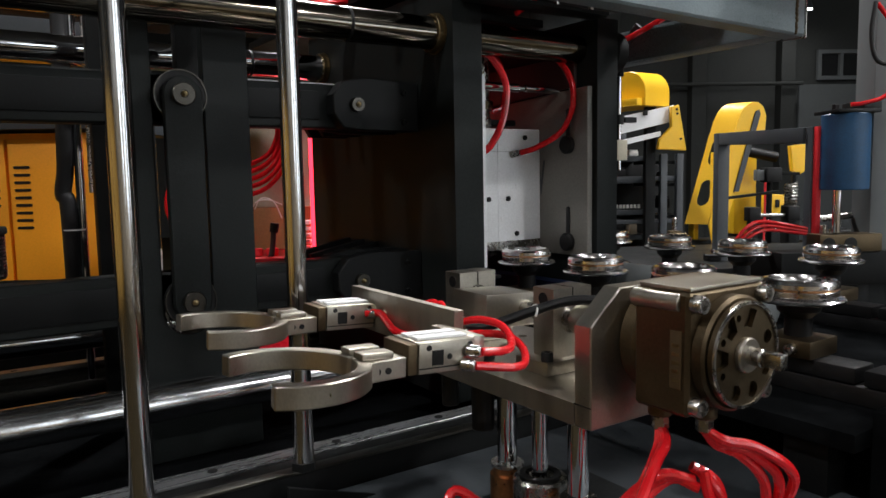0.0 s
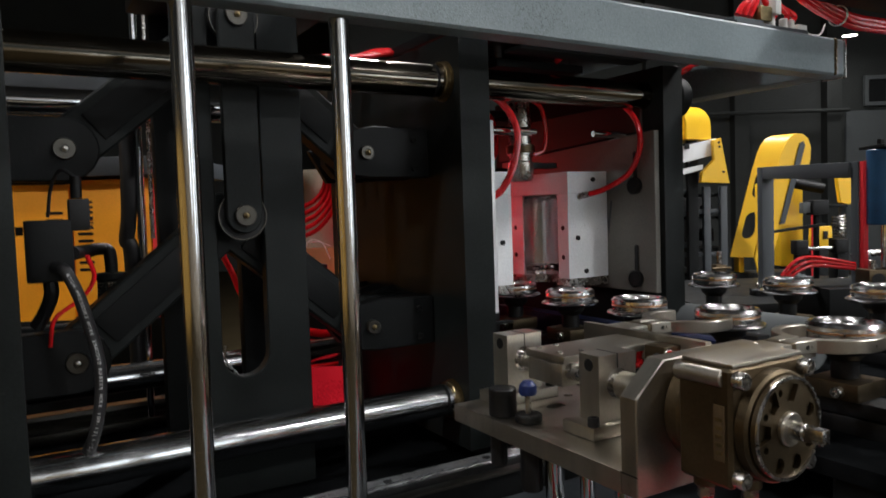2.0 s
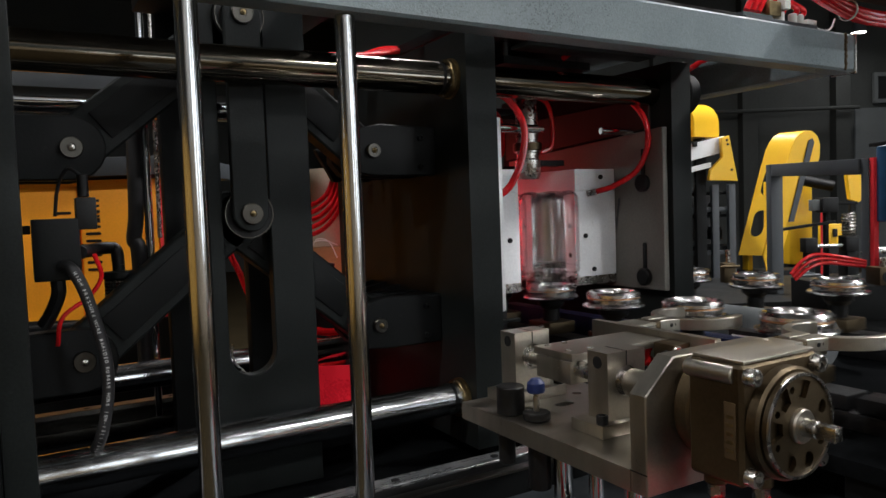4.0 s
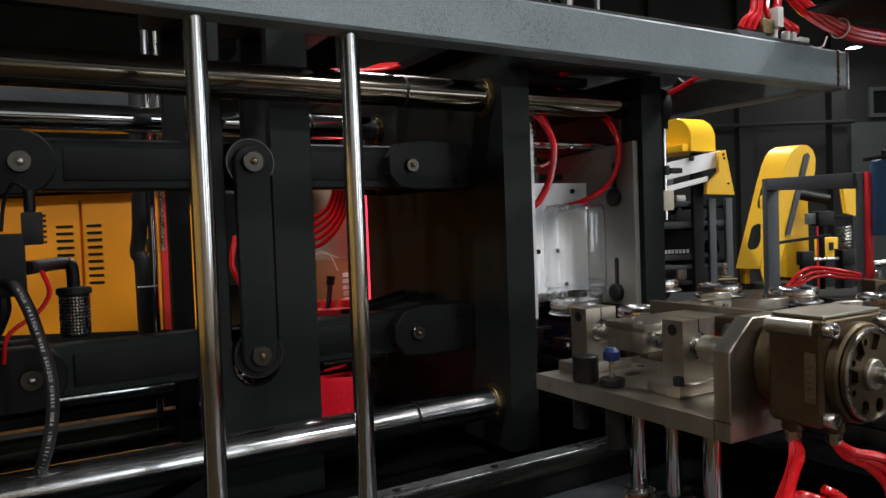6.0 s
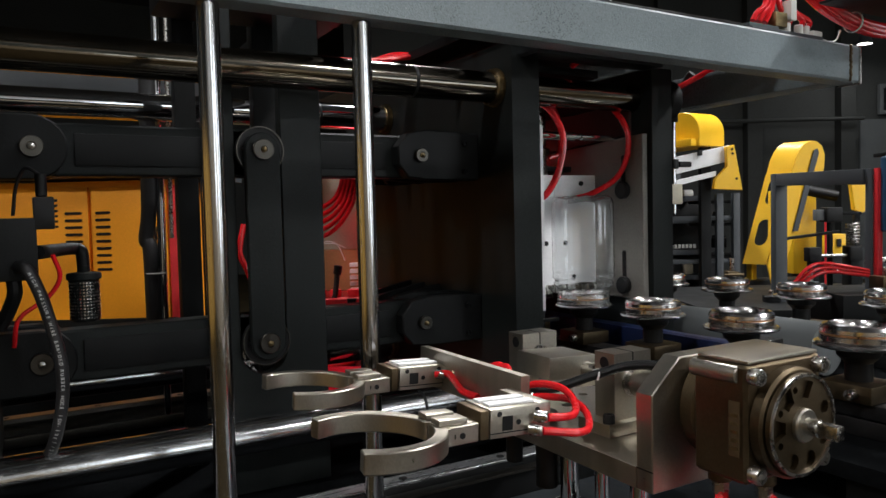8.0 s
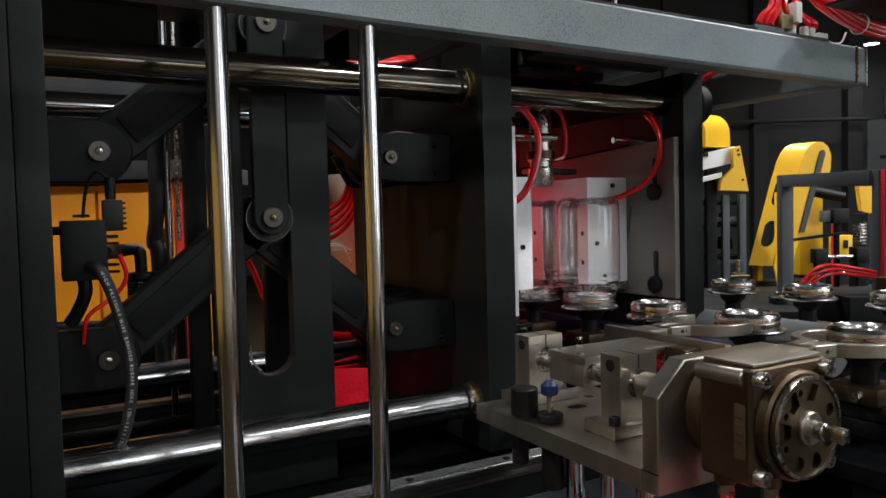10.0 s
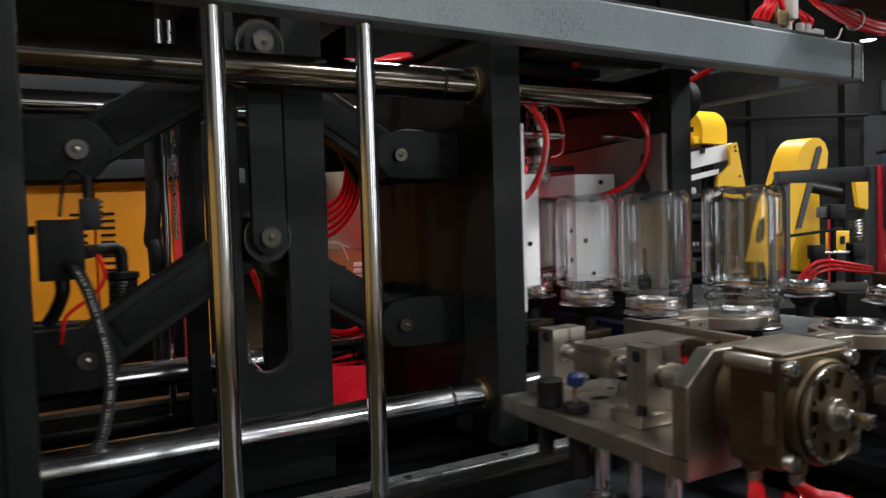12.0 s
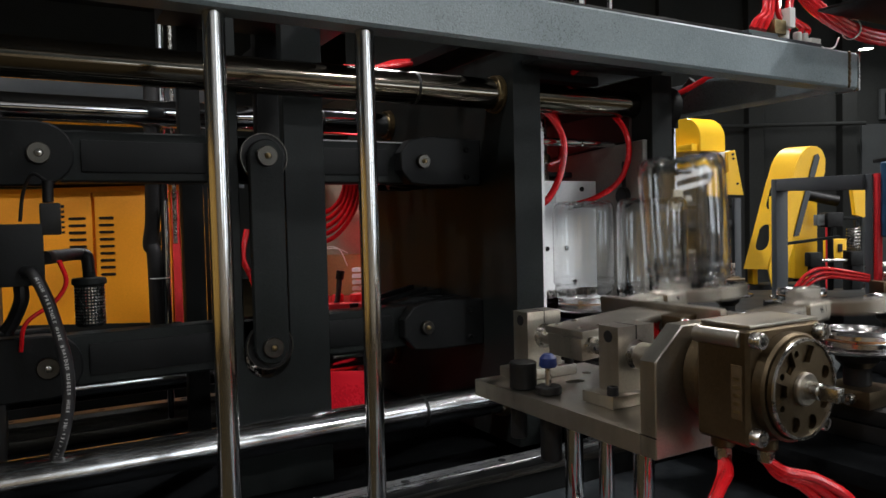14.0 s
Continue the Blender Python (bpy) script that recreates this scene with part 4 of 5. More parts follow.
def mandrel(at):
    t = thing("mandrel", at, "chrome jar mandrel with a wide flange on a chain carrier", "mandrel", "mandrels on the chain")
    x, y, z = at
    part("flange", lathe([(0.03, 0), (0.066, 0), (0.0705, 0.002), (0.0715, 0.005), (0.069, 0.0075), (0.055, 0.009)], (x, y, 1.274), n=48), CAPS, t, "thin chrome flange")
    part("cap", lathe([(0.056, 0.0), (0.0605, 0.003), (0.0605, 0.011), (0.058, 0.0135), (0.061, 0.017), (0.0605, 0.023), (0.056, 0.028), (0.049, 0.0295), (0.046, 0.026), (0.044, 0.018), (0.02, 0.016), (0.0, 0.016)], (x, y, 1.2832), n=48), CAPS, t, "hollow chrome cap")
    # Thin copper ring added to draw the amber reflection on the cap.
    part("amber_ring", lathe([(0.059, 0.0), (0.0598, 0.0006), (0.0598, 0.0016), (0.059, 0.0022)], (x, y, 1.2955), n=40, closed=True), COPPER, t, "thin copper ring in place of an amber reflection")
    part("neck", lathe([(0.022, 0), (0.022, 0.03), (0.034, 0.042), (0.036, 0.055), (0.03, 0.057)], (x, y, 1.2165), n=28), PLASTIC, t, "black neck")
    ca = part("carrier", box(x - 0.042, x + 0.042, y - 0.045, y + 0.045, 1.186, 1.216, 0.003), ALUD, t, "grey carrier block")
    part("bolt", bolt(x - 0.0425, y - 0.015, 1.201, 0.009, 0.014, "-x"), STEEL, ca)
    part("chain_link", box(x - 0.03, x + 0.03, y - 0.11, y + 0.11, 1.16, 1.1855, 0.004), PLASTIC, t, "black chain link")
    return t


MANDRELS = []
first = None
BASE = Y1 - 1.41
for i in range(27):
    s = BASE - 2 * PITCH + i * PITCH
    x, y, a = chain_place(s)
    if first is None:
        first = mandrel((0, 0, 0))
        first.matrix_basis = pose(x, y, 0, 0, 0, math.degrees(a))
        m = first
    else:
        m = copy_thing(first, pose(x, y, 0, 0, 0, math.degrees(a)))
    MANDRELS.append((m, s))

table = thing("chain_table", (1.49, 1.35, 0), "black machine table that carries the mandrel chain", "machine table")
part("top", box(1.06, 1.92, 0.5355, 2.75, 1.10, 1.128, 0.004), DECKM, table)
part("chain_track", box(XA - 0.03, XA + 0.03, 0.54, 2.5, 1.129, 1.158, 0.002), PLASTIC, table)
part("chain_track", box(XB - 0.03, XB + 0.03, 0.54, 2.5, 1.129, 1.158, 0.002), PLASTIC, table)
part("drive_box", box(1.10, 1.88, -0.15, 0.535, 1.0125, 1.156, 0.008), DECKM, table, "black drive housing")
for x, y in ((1.12, 0.62), (1.86, 0.62), (1.12, 2.68), (1.86, 2.68)):
    part("leg", box(x - 0.035, x + 0.035, y - 0.035, y + 0.035, 1.0125 if y < 1 else 0.0, 1.099, 0.004), BLACK, table)
part("drum_column", rod((1.3, 0.62, 1.0125), (1.3, 0.62, 1.099), 0.016), BLACK, table)
blue = thing("chain_guard", (1.33, 1.1, 1.13), "dark blue painted guard strip beside the chain", "guard")
part("strip", box(1.30, 1.312, 0.86, 1.85, 1.1585, 1.222, 0.002), BLUE, blue)
part("lip", box(1.3125, 1.345, 0.86, 1.85, 1.214, 1.222, 0.002), BLUE, blue)
for y in (0.92, 1.3, 1.8):
    part("foot", box(1.302, 1.33, y - 0.02, y + 0.02, 1.1285, 1.158, 0.001), BLACK, blue)
duct = thing("grey_duct", (1.55, 1.3, 1.15), "pale grey round duct lying between the chain runs", "duct")
part("tube", rod((1.56, 0.98, 1.19), (1.56, 1.74, 1.19), 0.06, 36), PANEL, duct)
part("saddle", box(1.52, 1.60, 1.06, 1.10, 1.1285, 1.14, 0.001), BLACK, duct)
part("saddle", box(1.52, 1.60, 1.6, 1.64, 1.1285, 1.14, 0.001), BLACK, duct)
lab = thing("warning_label", (1.40, 1.05, 1.2), "small yellow and white warning plate on a black block", "label")
part("block", box(1.39, 1.43, 1.0, 1.10, 1.1285, 1.225, 0.002), PLASTIC, lab)
part("plate", box(1.388, 1.3897, 1.01, 1.09, 1.175, 1.215, 0.0003), LABEL, lab)
part("stripe", box(1.3868, 1.3879, 1.012, 1.04, 1.18, 1.21, 0), YELLOW, lab)


# ---- jars ----
def jar():
    t = thing("jar", (0, 0, 0), "clear wide-mouthed plastic jar standing upside down on its mandrel", "jar", "jars")
    neck = [(0.064, 0.0), (0.0665, 0.003), (0.0665, 0.01), (0.0638, 0.0125), (0.0638, 0.014), (0.0664, 0.0165), (0.0664, 0.0185), (0.0638, 0.0205), (0.0638, 0.0225), (0.0664, 0.0245), (0.0664, 0.0265), (0.0638, 0.0285), (0.0642, 0.035), (0.069, 0.041)]
    body = [(0.069, 0.0412), (0.0735, 0.045), (0.0748, 0.0485), (0.0742, 0.052), (0.0715, 0.055), (0.0722, 0.058), (0.0765, 0.0625), (0.0782, 0.067), (0.0778, 0.071), (0.0762, 0.0745), (0.0768, 0.079), (0.0775, 0.088), (0.0775, 0.13), (0.0775, 0.18), (0.0775, 0.236),
            (0.0765, 0.252), (0.072, 0.262), (0.064, 0.2665), (0.05, 0.2665), (0.044, 0.263), (0.03, 0.258), (0.0, 0.256)]
    for name, out in (("neck", neck), ("body", body)):
        inn = [(max(0.0, r - 0.0016), h - (0.0 if h < 0.25 else 0.0016)) for r, h in out]
        shell = lathe(out + inn[::-1], (0, 0, 0), n=96, closed=True)
        for v in shell.verts:
            ang, h = math.atan2(v.co.y, v.co.x), v.co.z
            wob = 1 + 0.0008 * math.sin(3 * ang + 9 * h) + 0.0006 * math.sin(7 * ang - 14 * h) + 0.0004 * math.sin(13 * ang + 31 * h)
            if h > 0.06:
                v.co.x, v.co.y = v.co.x * wob, v.co.y * wob
            if h > 0.2525 and abs(v.co.x) + abs(v.co.y) > 0.03:
                v.co.z += 0.0022 * math.cos(6 * ang) + 0.0008 * math.cos(17 * ang)
        ob = part(name, shell, PET, t)
        ob.visible_shadow = False
    return t


JARS = []
first_jar = jar()
for k in range(3):
    s = BASE - 2 * PITCH - k * PITCH
    x, y, a = chain_place(s)
    if k == 0:
        first_jar.matrix_basis = pose(x, y, 1.2845)
        JARS.append((first_jar, s))
    else:
        JARS.append((copy_thing(first_jar, pose(x, y, 1.2845)), s))

# ---- over the clamp: stretch unit, valve terminal, hoses ----
st = thing("stretch_unit", (1.22, 1.7, 1.9), "stretch cylinders hanging from a black plate over the mould", "stretch unit")
part("plate", box(0.92, 1.60, 1.16, 2.49, 1.93, 1.955, 0.003), BLACK, st)
part("lower_plate", box(1.08, 1.36, 1.5, 2.05, 1.872, 1.892, 0.002), BLACK, st)
for x, y in ((1.1, 1.52), (1.34, 1.52), (1.1, 2.03), (1.34, 2.03)):
    part("hanger", rod((x, y, 1.8925), (x, y, 1.9295), 0.009), CHROME, st)
for y in (1.60, 1.832):
    c = part("cylinder", lathe([(0.0, 0.30), (0.03, 0.30), (0.03, 0.10), (0.036, 0.098), (0.036, 0.072), (0.03, 0.07), (0.03, 0.055), (0.034, 0.05), (0.034, 0.012), (0.028, 0.0), (0, 0)], (XA, y, 1.59), n=32), STEEL, st, "bare steel stretch cylinder")
    part("collar", lathe([(0.0365, 0), (0.039, 0.002), (0.039, 0.02), (0.0365, 0.022)], (XA, y, 1.665), n=32), ALUD, c)
    part("air_tube", tube([(XA + 0.03, y - 0.02, 1.66), (XA + 0.06, y - 0.03, 1.68), (XA + 0.06, y - 0.03, 1.76), (XA + 0.02, y - 0.04, 1.80), (XA - 0.08, y - 0.02, 1.81)], 0.0062), RED, st, "red air tube")
    part("arm", box(XA - 0.02, XA + 0.11, y - 0.02, y + 0.02, 1.625, 1.64, 0.002), BLACK, c)
for x, y, r in ((1.03, 1.25, 0.006), (1.09, 1.26, 0.016), (1.17, 1.25, 0.008), (0.80, 1.5, 0.012)):
    part("post", rod((x, y, 1.9555), (x, y, 2.3), r, 20), CHROME, st, "bright upright post")
for x, y in ((1.03, 1.3), (1.14, 1.3), (1.24, 1.32), (1.33, 1.3)):
    part("stud", rod((x, y, 1.868), (x, y, 1.9295), 0.0065, 16), STEEL, st, "bright stud")
    part("nut", rod((x, y, 1.9), (x, y, 1.912), 0.012, 6), BLACK, st)
part("foot_bar", box(0.98, 1.36, 1.27, 1.33, 1.86, 1.868, 0.001), BLACK, st)
for k in range(3):
    part("air_tube", tube([(0.72, 1.75 + k * 0.02, 1.915), (0.80, 1.75 + k * 0.02, 1.92), (0.89, 1.75 + k * 0.02, 1.935 + k * 0.008), (0.96, 1.75, 1.95), (1.03, 1.75, 1.972), (1.12, 1.77, 2.0 + k * 0.01)], 0.0075), RED, st, "red air tube")
part("air_tube", tube([(1.25, 1.4, 1.92), (1.22, 1.38, 1.90), (1.2, 1.42, 1.875)], 0.007), RED, st)
part("air_tube", tube([(1.56, 1.5, 1.83), (1.62, 1.45, 1.86), (1.68, 1.4, 1.90), (1.72, 1.3, 1.95)], 0.008), RED, st, "red air tube")
part("cable", tube([(1.55, 1.6, 1.78), (1.62, 1.55, 1.80), (1.66, 1.5, 1.85), (1.67, 1.45, 1.9)], 0.012), RUBBER, st)

gr3 = thing("gauge_rod", (1.70, 1.55, 1.50), "thin chrome rod hanging from the side beam", "rod")
part("rod", rod((1.70, 1.55, 1.50), (1.70, 1.55, 1.806), 0.007, 20), CHROME, gr3)
part("collar", rod((1.70, 1.55, 1.775), (1.70, 1.55, 1.80), 0.014), PLASTIC, gr3)
clip = thing("rod_clamp", (1.70, 1.55, 1.75), "black clamp sliding on the thin chrome rod", "clamp")
part("sleeve", lathe([(0.0078, -0.014), (0.015, -0.014), (0.015, 0.014), (0.0078, 0.014)], (1.70, 1.55, 1.75), n=24, closed=True), PLASTIC, clip)
part("finger", box(1.7155, 1.765, 1.538, 1.562, 1.742, 1.758, 0.002), PLASTIC, clip)
stop = thing("nylon_stop", (1.70, 1.55, 1.41), "cream nylon stop block on a thin black slide bar", "stop block")
part("block", box(1.678, 1.722, 1.535, 1.565, 1.38, 1.44, 0.003), CREAM, stop, "cream nylon block")
part("slide_bar", rod((1.66, 1.556, 1.24), (1.66, 1.556, 1.56), 0.006, 12), PLASTIC, stop)
part("link", box(1.66, 1.6775, 1.55, 1.562, 1.402, 1.418, 0.001), PLASTIC, stop)

vt = thing("valve_terminal", (1.5, 1.05, 1.894), "grey valve plate with white push-in fittings and red tubes", "valve")
part("plate", box(1.37, 1.62, 1.028, 1.085, 1.894, 1.903, 0.002), GREY, vt)
part("step", box(1.37, 1.47, 1.035, 1.08, 1.9035, 1.912, 0.002), GREY, vt)
part("valve", box(1.46, 1.5, 1.035, 1.075, 1.9125, 1.945, 0.003), BRASS, vt)
for x in (1.515, 1.56, 1.585):
    f1 = part("fitting", rod((x, 1.05, 1.9035), (x, 1.05, 1.928), 0.0095, 16), WHITE, vt, "white push-in fitting")
part("bracket", box(1.505, 1.525, 1.03, 1.07, 1.93, 1.975, 0.002), WHITE, vt, "pale bracket")
part("end_block", box(1.585, 1.62, 1.03, 1.07, 1.9035, 1.915, 0.002), WHITE, vt)
for k, (x, tx) in enumerate(((1.40, 1.46), (1.42, 1.475), (1.44, 1.485), (1.56, 1.545), (1.585, 1.555), (1.515, 1.51))):
    part("air_tube", tube([(x, 1.05, 1.92), (x + 0.015, 1.05, 1.94), (tx - 0.01, 1.055, 1.965), (tx, 1.06, 2.02), (tx + 0.01, 1.07, 2.15)], 0.0065), RED, vt, "red air tube")
part("wire", tube([(1.60, 1.04, 1.915), (1.63, 1.03, 1.895), (1.67, 1.03, 1.90), (1.69, 1.03, 1.925)], 0.0022, 6), WHITE, vt)
bun = thing("hose_bundle", (1.75, 0.98, 1.9), "bundle of red air tubes tied with a white strap", "hose")
random.seed(11)
for k in range(7):
    a = 2 * math.pi * k / 7
    dy, dz = 0.011 * math.cos(a), 0.011 * math.sin(a)
    part("air_tube", tube([(1.545, 1.06 + dy, 2.06 + dz), (1.60, 1.03 + dy, 1.985 + dz), (1.69, 1.0 + dy, 1.937 + dz), (1.78, 0.97 + dy, 1.918 + dz), (1.95, 0.92 + dy, 1.915 + dz), (2.3, 0.8 + dy, 1.93 + dz)], 0.0072), RED, bun)
part("strap", lathe([(0.0215, -0.002), (0.0235, -0.002), (0.0235, 0.002), (0.0215, 0.002)], (1.69, 1.0, 1.937), "x", 24, closed=True), WHITE, bun, "white cable tie")
ch = thing("cable_tray", (2.0, 0.95, 2.0), "black cable tray with a grey rim over the frame", "cable tray")
part("floor", box(1.56, 2.6, 0.86, 1.0, 1.962, 1.968, 0.001), BLACK, ch)
part("side", box(1.56, 2.6, 0.852, 0.8595, 1.962, 2.03, 0.001), BLACK, ch)
part("rim", box(1.64, 2.6, 0.845, 0.8515, 2.0, 2.03, 0.001), GREY, ch, "grey rim")
part("hanger", rod((2.4, 0.93, 1.9685), (2.4, 0.93, 3.2), 0.008), BLACK, ch)

# ---- behind the clamp ----
TURN = Matrix.Rotation(radians(-30.1), 4, "Z") @ Matrix.Diagonal((1, 1, 0.979, 1))


def turned(bm):
    """From the axes of the neighbouring machines, turned 30 degrees, to the hall's."""
    bmesh.ops.transform(bm, matrix=TURN, verts=bm.verts)
    return bm


def spot(x, y, z=0.0):
    return tuple(TURN @ Vector((x, y, z)))


cab = thing("control_cabinet", spot(-1.6, 3.2), "orange-yellow steel cabinet with rows of louvre slots", "cabinet")
part("body", turned(box(-2.4, -1.09, 2.97, 3.6, 0.0, 1.725, 0.004)), ORANGE, cab)
part("door", turned(box(-2.38, -1.45, 2.95, 2.969, 0.05, 1.70, 0.003)), ORANGE, cab, "orange door panel")
part("door", turned(box(-1.437, -1.13, 2.95, 2.969, 0.05, 1.70, 0.003)), ORANGE, cab, "orange door panel")
part("edge_strip", turned(box(-1.125, -1.095, 2.955, 2.969, 0.05, 1.70, 0.002)), REDP, cab, "reddish edge strip")
part("latch", turned(box(-1.18, -1.165, 2.94, 2.9495, 1.47, 1.53, 0.002)), PLASTIC, cab, "black latch")
for k in range(9):
    part("louvre", turned(prism(stadium(-1.415, 1.592 - k * 0.0295, -1.365, 1.592 - k * 0.0295, 0.0055, 5), 2.947, 2.9498, 0)), PLASTIC, cab, "", False)
for k in range(6):
    part("louvre", turned(prism(stadium(-1.54, 1.592 - k * 0.0295, -1.48, 1.592 - k * 0.0295, 0.0055, 5), 2.947, 2.9498, 0)), PLASTIC, cab, "", False)
part("plinth", turned(box(-2.39, -1.095, 2.93, 2.9465, 0.9, 1.15, 0.002)), BLACK, cab, "black lower panel")
part("top_panel", turned(box(-2.4, -1.0, 2.9, 3.6, 1.735, 1.81, 0.004)), GREY, cab, "grey top rail")
hb = thing("cross_girder", spot(-1.4, 2.95, 2.0), "slate grey girder with an orange lower edge behind the clamp", "girder")
part("girder", turned(box(-2.6, -0.95, 2.9, 3.0, 2.05, 2.18, 0.004)), GREY, hb)
part("edge", turned(box(-2.6, -0.95, 2.89, 2.99, 2.025, 2.0495, 0.002)), ORANGE, hb, "orange lower edge")
part("post", turned(box(-0.98, -0.90, 2.92, 3.0, 0.0, 2.049, 0.004)), BLACK, hb)
col = thing("guide_column", spot(-0.79, 1.98, 0.956), "chrome column in a black sleeve tied with white cable ties", "column")
part("rod", turned(rod((-0.775, 1.98, 0.956), (-0.765, 1.98, 2.5), 0.011, 20)), CHROME, col)
part("rod", turned(rod((-0.752, 2.0, 1.5), (-0.742, 2.0, 2.5), 0.006, 16)), STEEL, col)
part("sleeve", turned(tube([(-0.80, 1.975, 1.10), (-0.80, 1.975, 1.3), (-0.80, 1.97, 1.47), (-0.81, 1.97, 1.5), (-0.80, 1.97, 1.58), (-0.795, 1.97, 1.8), (-0.79, 1.97, 2.0)], 0.02, 14)), RUBBER, col, "black sleeve")
for z in (1.405, 1.885):
    part("tie", turned(lathe([(0.026, -0.0015), (0.0275, -0.0015), (0.0275, 0.0015), (0.026, 0.0015)], (-0.79, 1.975, z), n=20, closed=True)), WHITE, col, "white cable tie")
wp = thing("document_plate", spot(-0.7, 2.3, 1.2), "small white plate on a dark bracket", "plate")
part("plate", turned(box(-0.735, -0.68, 2.3, 2.305, 1.22, 1.32, 0.001)), WHITE, wp)
part("bracket", turned(box(-0.72, -0.69, 2.3055, 2.33, 0.956, 1.30, 0.002)), BLACK, wp)

oven = thing("preform_oven", spot(-0.2, 2.8), "preform oven with a red glowing heater, beige cover and red tubes", "oven")
part("cover", turned(lathe([(0.16, 0), (0.16, 0.44), (0.15, 0.46), (0.0, 0.46)], (-0.36, 2.82, 1.26), n=40)), BEIGE, oven, "beige insulated cover")
part("lower_cover", turned(box(-0.5, -0.22, 2.62, 2.655, 1.2765, 1.43, 0.01)), TAN, oven, "tan lower cover")
part("heater", turned(box(-0.252, -0.236, 2.5, 2.52, 1.28, 1.67, 0.003)), GLOW, oven, "red glowing heater")
for k in range(5):
    part("reflector", turned(box(-0.33, -0.256, 2.49, 2.53, 1.285 + k * 0.022, 1.298 + k * 0.022, 0.001)), ALUM, oven)
part("base_plate", turned(box(-0.55, 0.1, 2.35, 2.75, 1.252, 1.276, 0.004)), REDP, oven, "red base plate")
for x in (-0.42, -0.37, -0.31):
    part("boss", turned(rod((x, 2.42, 1.2765), (x, 2.42, 1.302), 0.02, 16)), REDP, oven)
part("cable", turned(tube([(-0.36, 2.4, 1.36), (-0.365, 2.4, 1.31), (-0.375, 2.4, 1.27), (-0.41, 2.4, 1.245), (-0.46, 2.4, 1.25)], 0.009)), RUBBER, oven, "black cable")
part("cable_gland", turned(rod((-0.36, 2.4, 1.355), (-0.355, 2.4, 1.385), 0.014, 12)), PLASTIC, oven)
part("switch", turned(box(-0.47, -0.44, 2.36, 2.4, 1.42, 1.50, 0.003)), PLASTIC, oven, "black switch")
part("wire", turned(tube([(-0.43, 2.4, 1.42), (-0.41, 2.4, 1.455), (-0.37, 2.4, 1.46), (-0.33, 2.4, 1.445)], 0.002, 6)), WHITE, oven, "white wire")
part("wire", turned(tube([(-0.42, 2.42, 1.43), (-0.40, 2.42, 1.465), (-0.36, 2.42, 1.455), (-0.335, 2.42, 1.40)], 0.002, 6)), WHITE, oven, "white wire")
for k in range(5):
    part("air_tube", turned(tube([(-0.45, 2.3, 1.47 + k * 0.022), (-0.36, 2.3, 1.50 + k * 0.024), (-0.30 - k * 0.006, 2.3, 1.57 + k * 0.02), (-0.27 - k * 0.01, 2.3, 1.66 + k * 0.02), (-0.25 - k * 0.01, 2.32, 1.8)], 0.0075)), RED, oven, "red air tube")
part("frame", turned(box(-0.56, 0.12, 2.34, 2.76, 0.956, 1.2515, 0.004)), BLACK, oven)
# This panel is no lamp; its glow stands in for light on it.
part("low_panel", turned(box(-0.44, -0.23, 2.05, 2.06, 1.0, 1.112, 0.002)), GUARD, oven, "red guard panel given a faint glow of its own")
part("panel_foot", turned(box(-0.42, 0.02, 2.061, 2.30, 0.957, 1.0, 0.002)), BLACK, oven)

coil = thing("hose_coil", (0.84, 2.15, 0.956), "coil of bright red air hose lying behind the clamp", "hose")
random.seed(21)
for k in range(5):
    h, w = 1.03 + k * 0.036, random.uniform(-0.012, 0.012)
    part("turn", tube([(0.74 + w, 2.16, h + 0.01), (0.79, 2.125 + w, h - 0.012), (0.85, 2.118, h - 0.016 + w), (0.91, 2.13, h + w), (0.93 + w, 2.17, h + 0.012)], 0.012), RED, coil)
part("riser", tube([(0.74, 2.16, 1.16), (0.66, 2.16, 1.2), (0.6, 2.15, 1.28), (0.57, 2.15, 1.36), (0.55, 2.16, 1.42), (0.57, 2.18, 1.5)], 0.009), RED, coil)
part("hook", box(0.90, 0.93, 2.18, 2.2, 0.957, 1.25, 0.002), BLACK, coil)

# ---- neighbouring machines ----
elev = thing("preform_elevator", spot(1.5, 4.5), "yellow hooded preform elevator with an aluminium chute", "conveyor")
hood = prism([(-0.5, 1.926), (-0.5, 2.13), (-0.2, 2.138)] + arc(-0.135, 2.005, 0.135, 88, 4, 14) + [(0.0, 1.926)], 0.0, 0.215, 0.003)
bmesh.ops.transform(hood, matrix=TURN @ Matrix.Translation((1.50, 4.255, 0)) @ Matrix.Rotation(radians(-60), 4, "Z"), verts=hood.verts)
part("hood", hood, YELLOW, elev, "arched yellow hood")
ledge = box(-0.45, -0.02, -0.05, -0.001, 1.927, 1.97, 0.004)
bmesh.ops.transform(ledge, matrix=TURN @ Matrix.Translation((1.50, 4.255, 0)) @ Matrix.Rotation(radians(-60), 4, "Z"), verts=ledge.verts)
part("ledge", ledge, YELLOW, elev)
part("hood_post", turned(box(1.54, 1.60, 4.352, 4.40, 0.0, 1.926, 0.003)), BLACK, elev)
part("chute", turned(prism([(1.05, 1.80), (1.69, 1.93), (1.68, 1.83), (1.05, 1.69)], 4.30, 4.345, 0.003)), ALUM, elev, "pale aluminium chute")
part("chute_rail", turned(prism([(1.05, 1.655), (1.61, 1.775), (1.61, 1.745), (1.05, 1.615)], 4.295, 4.34, 0.002)), ALUM, elev, "bright chute rail")
part("end_plate", turned(prism([(1.655, 1.917), (1.702, 1.927), (1.75, 1.655), (1.58, 1.665), (1.59, 1.725), (1.66, 1.80)], 4.255, 4.2945, 0.003)), YELLOW, elev, "yellow end plate")
